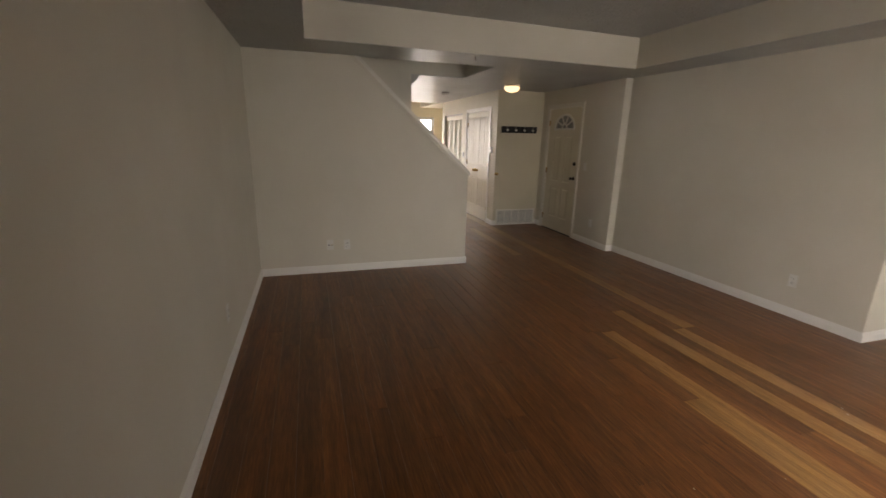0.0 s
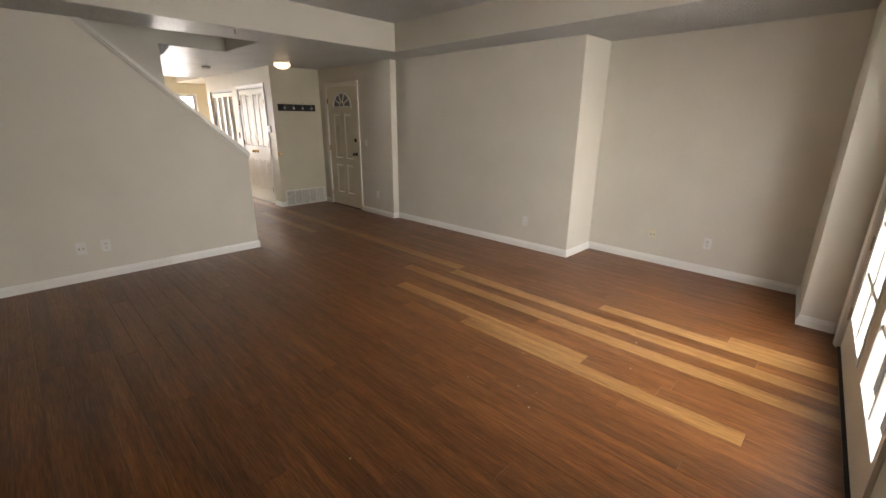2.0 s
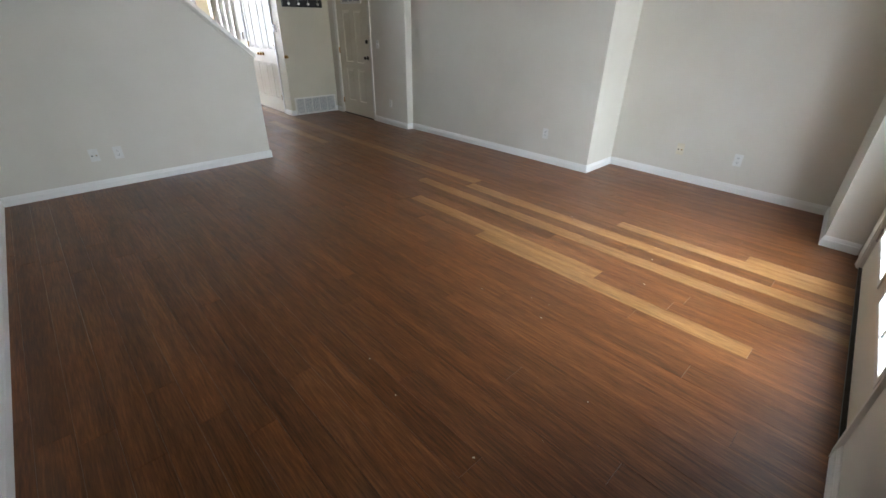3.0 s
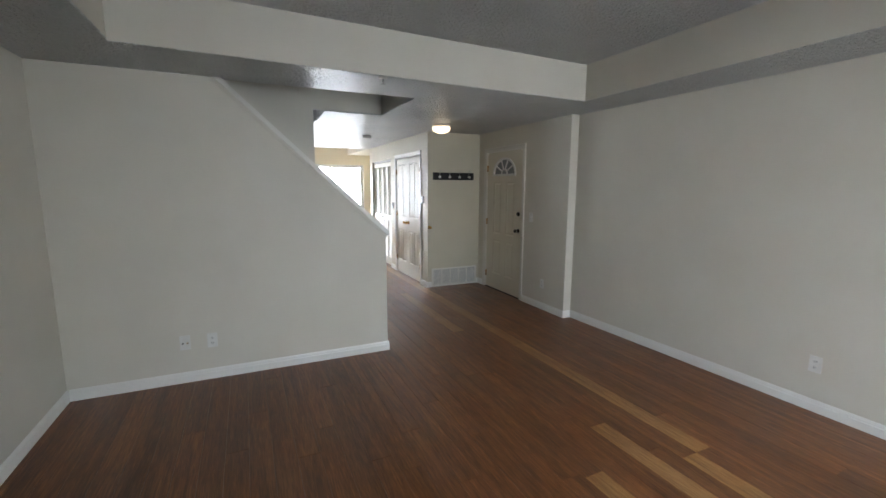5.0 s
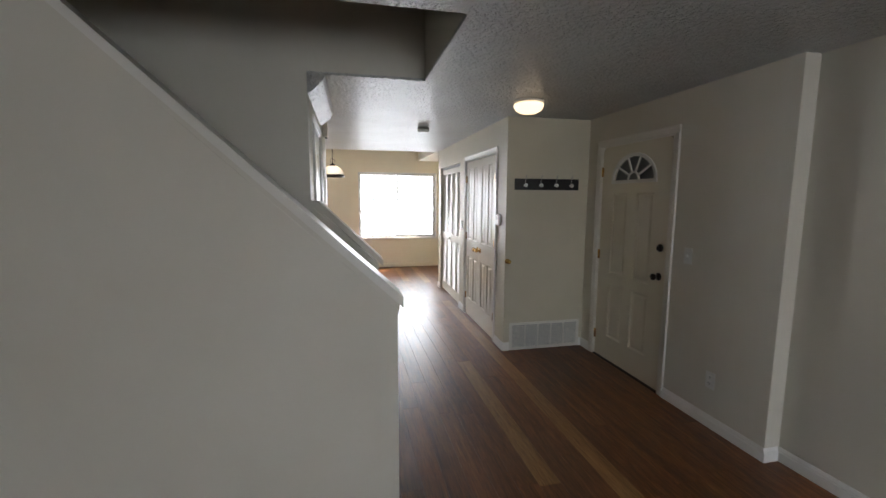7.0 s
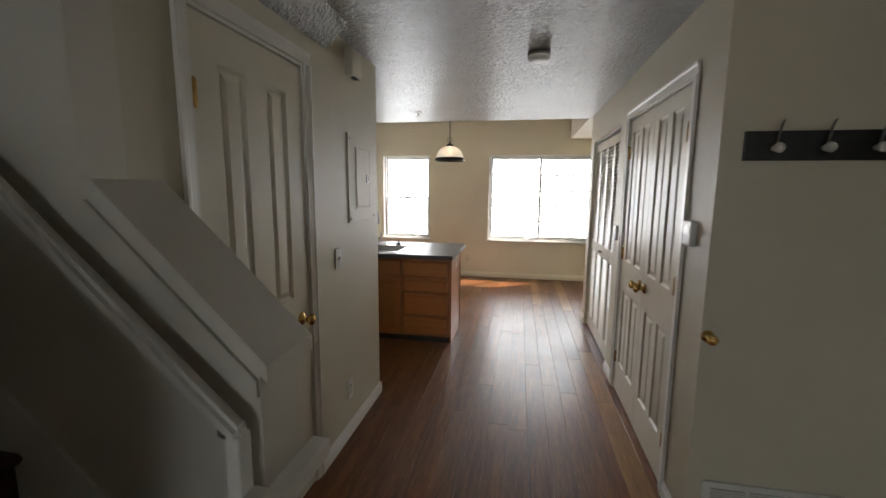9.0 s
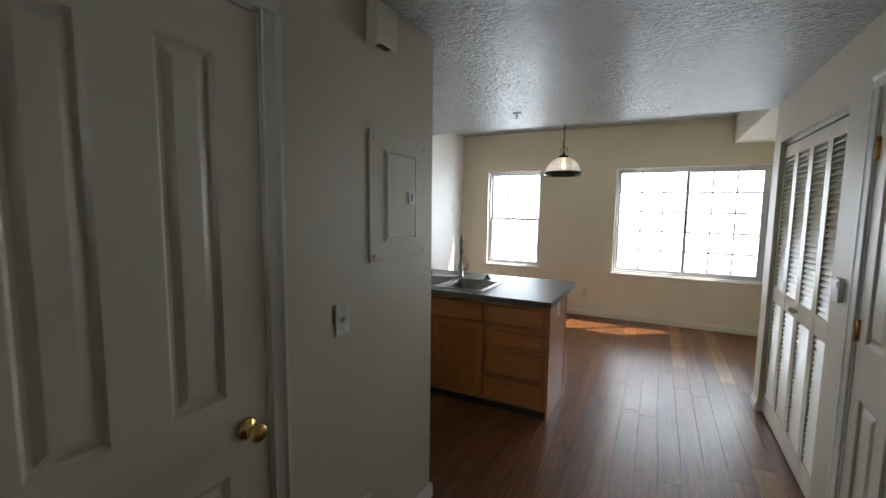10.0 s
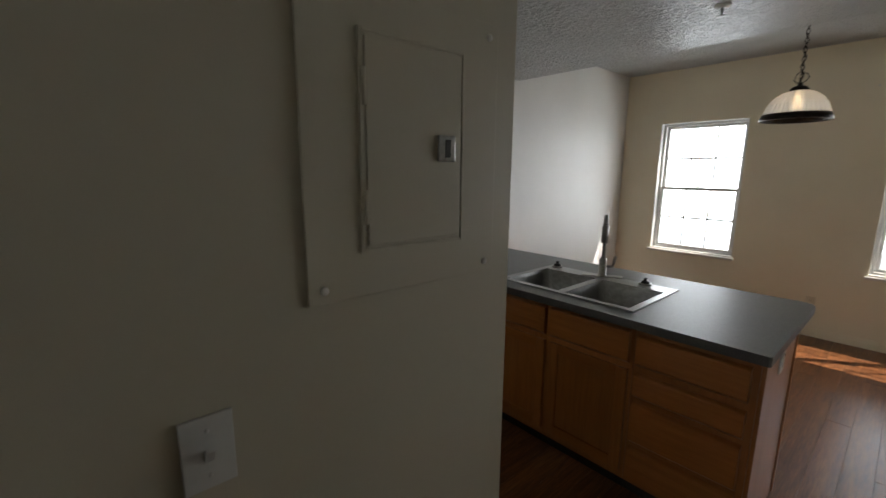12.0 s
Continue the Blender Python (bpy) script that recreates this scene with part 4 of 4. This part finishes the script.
def front(bm_parent, x0, x1, z0, z1, kind):
    """A cabinet front looking to -y: a routed drawer slab, or a door with a sunk panel."""
    bm = bmesh.new()
    if kind == "drawer":
        y0, y1 = FACE - 0.030, FACE - 0.0005
        prism(bm, [(y1, z0), (y1 - 0.004, z0), (y0, z0 + 0.020), (y0, z1 - 0.012), (y0 + 0.004, z1 - 0.006), (y1 - 0.006, z1), (y1, z1)], 0, x0, x1)
        return part("drawer_front", bm, OAK, bm_parent)
    panel = part("door", boxes((x0 + 0.05, x1 - 0.05, FACE - 0.010, FACE - 0.002, z0 + 0.05, z1 - 0.05)), OAK_UP, bm_parent)
    for a, b in ((x0, x0 + 0.055), (x1 - 0.055, x1)):
        part("stile", boxes((a, b, FACE - 0.020, FACE - 0.0005, z0, z1, 0.004)), OAK_UP, panel)
    for a, b in ((z0, z0 + 0.055), (z1 - 0.055, z1)):
        part("rail", boxes((x0 + 0.0545, x1 - 0.0545, FACE - 0.0195, FACE - 0.001, a, b, 0.004)), OAK, panel)
    return panel


def cabinet(x0, x1, label, fronts):
    ob = thing("base_cabinet", pose(0, 0, 0), label, "cabinet", "peninsula cabinets")
    part("body", boxes((x0 + 0.001, x0 + 0.017, FACE + 0.012, 4.774, 0.062, 0.846), (x1 - 0.017, x1 - 0.001, FACE + 0.012, 4.774, 0.062, 0.846), (x0 + 0.017, x1 - 0.017, FACE + 0.012, 4.774, 0.062, 0.078), (x0 + 0.017, x1 - 0.017, 4.762, 4.774, 0.078, 0.846)), OAK_UP, ob)
    part("face_frame", boxes((x0 + 0.001, x1 - 0.001, FACE, FACE + 0.0115, 0.062, 0.846)), OAK_UP, ob)
    part("toe_kick", boxes((x0 + 0.001, x1 - 0.001, FACE + 0.022, 4.70, 0.001, 0.062)), DARK, ob, "black recessed toe kick")
    for f in fronts:
        front(ob, *f)


cabinet(-0.575, -0.102, "oak base cabinet with a stack of four drawers", [(-0.556, -0.128, z0, z1, "drawer") for z0, z1 in ((0.662, 0.816), (0.508, 0.632), (0.279, 0.484), (0.075, 0.262))])
cabinet(-1.52, -0.575, "oak sink cabinet with two doors under the sink", [(-1.020, -0.592, 0.662, 0.828, "drawer"), (-1.480, -1.052, 0.662, 0.828, "drawer"), (-1.020, -0.592, 0.105, 0.634, "door"), (-1.480, -1.052, 0.105, 0.634, "door")])
cabinet(KITCHEN_W + 0.002, -1.52, "oak base cabinet at the kitchen wall", [(-2.27, -1.92, 0.662, 0.828, "drawer"), (-1.89, -1.54, 0.662, 0.828, "drawer"), (-2.27, -1.92, 0.105, 0.634, "door"), (-1.89, -1.54, 0.105, 0.634, "door")])
ep = thing("end_panel", pose(0, 0, 0), "oak end panel at the end of the peninsula", "cabinet panel")
part("panel", boxes((-0.101, -0.086, FACE - 0.002, 4.789, 0.001, 0.846)), OAK_UP, ep)
part("edge_strip", boxes((-0.102, -0.080, 4.790, 4.810, 0.001, 0.846)), OAK_UP, ep)
part("back_panel", boxes((KITCHEN_W + 0.002, -0.103, 4.775, 4.789, 0.001, 0.846)), OAK_UP, ep)
plate("outlet", pose(-0.086, 4.50, 0.787, 0, 0, 90), "outlet", "white double outlet on the peninsula end")

SX0, SX1, SY0, SY1 = -1.452, -0.622, 4.300, 4.868
bm = bmesh.new()
ZT, ZB = 0.888, 0.848
c = 0.055
inner = [(SX0 + 0.02, SY0 + 0.02), (SX1 - 0.02, SY0 + 0.02), (SX1 - 0.02, SY1 - 0.02), (SX0 + 0.02, SY1 - 0.02)]
for x0, x1, y0, y1 in ((KITCHEN_W + 0.002, inner[0][0], 4.195, 5.158), (inner[0][0], inner[1][0], 4.195, inner[0][1]), (inner[0][0], inner[1][0], inner[2][1], 5.158)):
    prism(bm, [(x0, y0), (x1, y0), (x1, y1), (x0, y1)], 2, ZB, ZT)
prism(bm, [(inner[1][0], 4.195), (-0.078, 4.195), (-0.070, 4.203), (-0.070, 5.158 - c), (-0.070 - c * 0.3, 5.158 - c * 0.3), (-0.070 - c, 5.158), (inner[1][0], 5.158)], 2, ZB, ZT)
ct = solid("countertop", bm, LAMINATE, "dark grey laminate peninsula countertop with clipped corners", "countertop")

sk = thing("kitchen_sink", pose(0, 0, ZT), "stainless steel double bowl drop-in sink", "sink")
bm = bmesh.new()
midx = -1.035
for r in ((SX0, SX1, SY0, SY0 + 0.035), (SX0, SX1, SY1 - 0.121, SY1), (SX0, SX0 + 0.035, SY0 + 0.035, SY1 - 0.121), (SX1 - 0.035, SX1, SY0 + 0.035, SY1 - 0.121), (midx - 0.022, midx + 0.022, SY0 + 0.035, SY1 - 0.121)):
    box(bm, *r, 0.001, 0.007)
part("rim", bm, STEEL, sk)
for x0, x1 in ((SX0 + 0.03, midx - 0.018), (midx + 0.018, SX1 - 0.03)):
    bm = bmesh.new()
    y0, y1 = SY0 + 0.03, SY1 - 0.116

    def ring(inset, z, r, n=6):
        out = []
        for cx, cy, a0 in ((x1 - inset - r, y1 - inset - r, 0), (x0 + inset + r, y1 - inset - r, 90), (x0 + inset + r, y0 + inset + r, 180), (x1 - inset - r, y0 + inset + r, 270)):
            for i in range(n + 1):
                a = radians(a0 + 90 * i / n)
                out.append(bm.verts.new((cx + r * math.cos(a), cy + r * math.sin(a), z)))
        return out
    rings = [ring(0, 0.004, 0.06), ring(0.006, -0.02, 0.06), ring(0.016, -0.15, 0.06), ring(0.035, -0.175, 0.05), ring(0.07, -0.182, 0.04)]
    for a, b in zip(rings, rings[1:]):
        for i in range(len(a)):
            f = bm.faces.new((a[i], a[(i + 1) % len(a)], b[(i + 1) % len(a)], b[i]))
            f.smooth = True
    bm.faces.new(rings[-1])
    bw = part("bowl", bm, STEEL, sk)
    part("drain", lathe(bmesh.new(), [(0, -0.180), (0.042, -0.180), (0.040, -0.176), (0.02, -0.178), (0, -0.178)], Matrix.Translation(((x0 + x1) / 2, (y0 + y1) / 2, 0)), 20), NICKEL, bw)
fc = thing("kitchen_faucet", pose(-1.062, 4.832, ZT + 0.007, 0, 0, 27), "tall brushed steel pull-down kitchen faucet with side lever", "faucet")
part("base", lathe(bmesh.new(), [(0, 0), (0.030, 0), (0.030, 0.006), (0.024, 0.012), (0.024, 0.10), (0.021, 0.115), (0, 0.115)], None, 20), NICKEL, fc)
part("deck_plate", boxes((-0.12, 0.12, -0.028, 0.028, -0.0005, 0.006, 0.003)), NICKEL, fc)
part("neck", tube(bmesh.new(), [(0, 0, 0.11), (0, 0, 0.26), (0, -0.02, 0.33), (0, -0.06, 0.375), (0, -0.10, 0.385), (0, -0.14, 0.370), (0, -0.165, 0.335)], 0.0135, 12), NICKEL, fc)
part("spray_head", tube(bmesh.new(), [(0, -0.165, 0.338), (0, -0.176, 0.30), (0, -0.186, 0.24)], 0.019, 14), NICKEL, fc)
lv = part("lever", tube(bmesh.new(), [(0.020, 0, 0.065), (0.055, 0, 0.068), (0.062, -0.005, 0.09), (0.070, -0.02, 0.135)], 0.0085, 10), NICKEL, fc)
for x, nm, lab in ((-0.792, "sink_stopper", "black rubber sink stopper resting on the sink rim"), (-1.385, "sink_stopper", "black rubber sink stopper resting on the sink rim")):
    so = thing(nm, pose(x, 4.826, ZT + 0.0075), lab, "sink stopper", "sink stoppers")
    part("flange", lathe(bmesh.new(), [(0, 0), (0.033, 0), (0.036, 0.006), (0.032, 0.012), (0, 0.012)], None, 20), NICKEL, so)
    part("plug", lathe(bmesh.new(), [(0, 0.012), (0.024, 0.012), (0.021, 0.022), (0.008, 0.026), (0.008, 0.034), (0.013, 0.040), (0, 0.044)], None, 16), RUBBER, so)

# ---- pendant over the dining floor ----
pd = thing("pendant_lamp", pose(-0.492, 6.42, -0.022), "lit ribbed glass pendant lamp on a dark chain", "pendant lamp")
part("canopy", lathe(bmesh.new(), [(0, HIGH + 0.0215), (0.06, HIGH + 0.0215), (0.055, HIGH + 0.007), (0.015, HIGH - 0.008), (0, HIGH - 0.03)], None, 20), BRONZE, pd)
bm = bmesh.new()
z = HIGH - 0.03
for i in range(14):
    a = radians(90 * (i % 2))
    zc = z - 0.016 - i * 0.0305
    pts = [(0.009 * math.cos(t) * math.cos(a), 0.009 * math.cos(t) * math.sin(a), zc + 0.019 * math.sin(t)) for t in [2 * math.pi * k / 10 for k in range(11)]]
    tube(bm, pts, 0.0028, 6, False)
part("chain", bm, BRONZE, pd)
bm = bmesh.new()
tube(bm, [(0.012 * math.sin(k * 1.3), 0.012 * math.cos(k * 1.3), HIGH - 0.03 - k * 0.0235) for k in range(20)], 0.003, 6)
tube(bm, [(0.0, 0.0, 2.28), (0.03, 0.01, 2.27), (0.045, 0.0, 2.24), (0.03, -0.01, 2.215), (0.0, 0.0, 2.205)], 0.003, 6)
tube(bm, [(0.0, 0.0, 2.29), (-0.03, 0.01, 2.27), (-0.04, 0.0, 2.23), (-0.02, 0.0, 2.205)], 0.003, 6)
part("cord", bm, BRONZE, pd)
part("cap", lathe(bmesh.new(), [(0, 2.215), (0.012, 2.21), (0.018, 2.19), (0.045, 2.180), (0.058, 2.160), (0.058, 2.150), (0, 2.150)], None, 24), BRONZE, pd)
SHADE = material("ribbed_prismatic_glass", (0.92, 0.92, 0.90), 0.3)
bsdf(SHADE).inputs["Transmission Weight"].default_value = 0.55
bsdf(SHADE).inputs["IOR"].default_value = 1.3
mixer = node(SHADE, "ShaderNodeMixShader", Fac=0.28)
milky = node(SHADE, "ShaderNodeBsdfTranslucent")
milky.inputs["Color"].default_value = (0.92, 0.91, 0.88, 1)
link(SHADE, bsdf(SHADE).outputs[0], mixer.inputs[1])
link(SHADE, milky.outputs[0], mixer.inputs[2])
link(SHADE, mixer.outputs[0], SHADE.node_tree.nodes["Material Output"].inputs["Surface"])
bm = bmesh.new()
prof = [(0.05, 2.155), (0.095, 2.138), (0.140, 2.105), (0.172, 2.06), (0.190, 2.01), (0.196, 1.985)]
seg = 72
rings = []
for side in (0.0, -0.004):
    for r, zz in (prof if side == 0 else prof[::-1]):
        rings.append([bm.verts.new(((r + side + (0.004 if k % 2 else 0)) * math.cos(2 * math.pi * k / seg), (r + side + (0.004 if k % 2 else 0)) * math.sin(2 * math.pi * k / seg), zz)) for k in range(seg)])
for a, b in zip(rings, rings[1:]):
    for k in range(seg):
        bm.faces.new((a[k], a[(k + 1) % seg], b[(k + 1) % seg], b[k]))
s_ = part("shade", bm, SHADE, pd, "ribbed clear glass shade")
s_.visible_shadow = False
part("rim_band", lathe(bmesh.new(), [(0.190, 1.992), (0.204, 1.990), (0.212, 1.972), (0.218, 1.948), (0.208, 1.944), (0.196, 1.965), (0.190, 1.992)], None, 48), BRONZE, pd, "dark bronze rim")
part("bulb", lathe(bmesh.new(), [(0, 2.15), (0.014, 2.15), (0.014, 2.12), (0.030, 2.085), (0.033, 2.06), (0.024, 2.035), (0, 2.025)], None, 18), BULB, pd, "lit warm bulb")

# ---- small debris on the living room floor ----
bm = bmesh.new()
drng = random.Random(11)
for i in range(16):
    x, y, q = drng.uniform(-1.3, 1.2), drng.uniform(-4.9, -3.4), drng.uniform(0.0018, 0.0042)
    bmesh.ops.create_icosphere(bm, subdivisions=1, radius=q, matrix=Matrix.Translation((x, y, q * 0.45)) @ pose(0, 0, 0, 0, 0, drng.uniform(0, 180)) @ Matrix.Diagonal((1.6, 0.9, 0.5, 1)))
solid("floor_crumbs", bm, PLASTIC, "tiny white plaster crumbs scattered on the floor", "debris", "stuff")

# ---- floor planks ----
floor = solid("floor", boxes((WEST - 0.1, NICHE + 0.1, BACK - 0.45, N1 - 0.05, -0.10, -0.013)), SUBFLOOR, "dark bamboo plank floor with some pale planks", "floor", "structure")
PW = 0.125
LAID = 0.4        # the planks run slightly askew to the walls


def plank_mesh(name, length, mat):
    """A plank along y from 0, its top at z = 0, all top edges eased."""
    bm = bmesh.new()
    e, g, c = 0.0008, 0.0004, 0.0010
    rings = []
    for y, d in ((0.0006, c), (0.0006 + c, 0.0), (length - 0.0006 - c, 0.0), (length - 0.0006, c)):
        outline = [(g, -0.012), (PW - g, -0.012), (PW - g, -e - d), (PW - g - e, -d), (g + e, -d), (g, -e - d)]
        rings.append([bm.verts.new((x, y, z)) for x, z in outline])
    for a, b in zip(rings, rings[1:]):
        for k in range(6):
            bm.faces.new((a[k], a[(k + 1) % 6], b[(k + 1) % 6], b[k]))
    bm.faces.new(rings[0])
    bm.faces.new(rings[-1][::-1])
    return mesh_of(name, bm, mat)


# columns counted from x = 0.31; stretches along y of the pale planks
PALE = {1: [(-4.04, -2.15)], 0: [(-4.95, -3.09)], 4: [(-5.8, -3.68), (-3.68, -1.80), (0.17, 1.95), (5.90, 7.58)], 6: [(-5.8, -4.13), (-4.13, -2.26)], 
        7: [(-2.26, -0.40), (-0.40, 1.46), (1.46, 3.32), (3.32, 4.3), (5.70, 7.58)], 8: [(-5.8, -3.75)], 9: [(-5.8, -4.66)]}
# butt joints of the dark planks in the living room
JOINT = {-12: -2.56, -11: -3.89, -10: -3.19, -9: -2.94, -8: -4.22, -6: -3.545, -5: -3.20, -3: -2.925, -2: -3.42}
rng = random.Random(5)
shared = {}


def lay(col, y0, y1, mat):
    key = (round(y1 - y0, 3), mat.name)
    if key not in shared:
        shared[key] = plank_mesh("plank", y1 - y0, mat)
    ob = new("plank", shared[key])
    ob.parent = floor
    ob.matrix_basis = Matrix.Translation((0.31, -3.1, 0)) @ pose(0, 0, 0, 0, 0, LAID) @ Matrix.Translation((col * PW, y0 + 3.1, 0))


for col in range(-22, 22):
    xm = 0.31 + (col + 0.5) * PW
    back = -5.232 + (xm - 2.182) * 0.0717
    spans = [(back, FAR + 0.01)]
    if xm < -0.02:
        spans = [(back, 0.1), (1.2 if xm > HALL_W - 0.1 else 3.1, FAR + 0.01)]
    if xm > 1.4:
        spans = [(back, 2.2 if xm < ENTRY + 0.1 else 0.1), (5.3, FAR + 0.01)]
    if xm > NICHE + 0.05:
        continue
    if xm > DINING_E:
        spans = spans[:1]
    pale = PALE.get(col, [])
    off = (back - JOINT[col]) % 1.85 if col in JOINT else rng.uniform(0, 1.85)
    for s0, s1 in spans:
        cuts = {s0, s1}
        y = s0 - off
        while y < s1:
            if s0 + 0.15 < y < s1 - 0.15 and not any(a - 0.2 < y < b + 0.2 for a, b in pale):
                cuts.add(y)
            y += 1.85
        for a, b in pale:
            cuts |= {min(max(v, s0), s1) for v in (a, b)}
        cuts = sorted(cuts)
        for a, b in zip(cuts, cuts[1:]):
            if b - a < 0.02:
                continue
            mid = (a + b) / 2
            lay(col, a, b, PLANK_LIGHT if any(p < mid < q for p, q in pale) else PLANK)
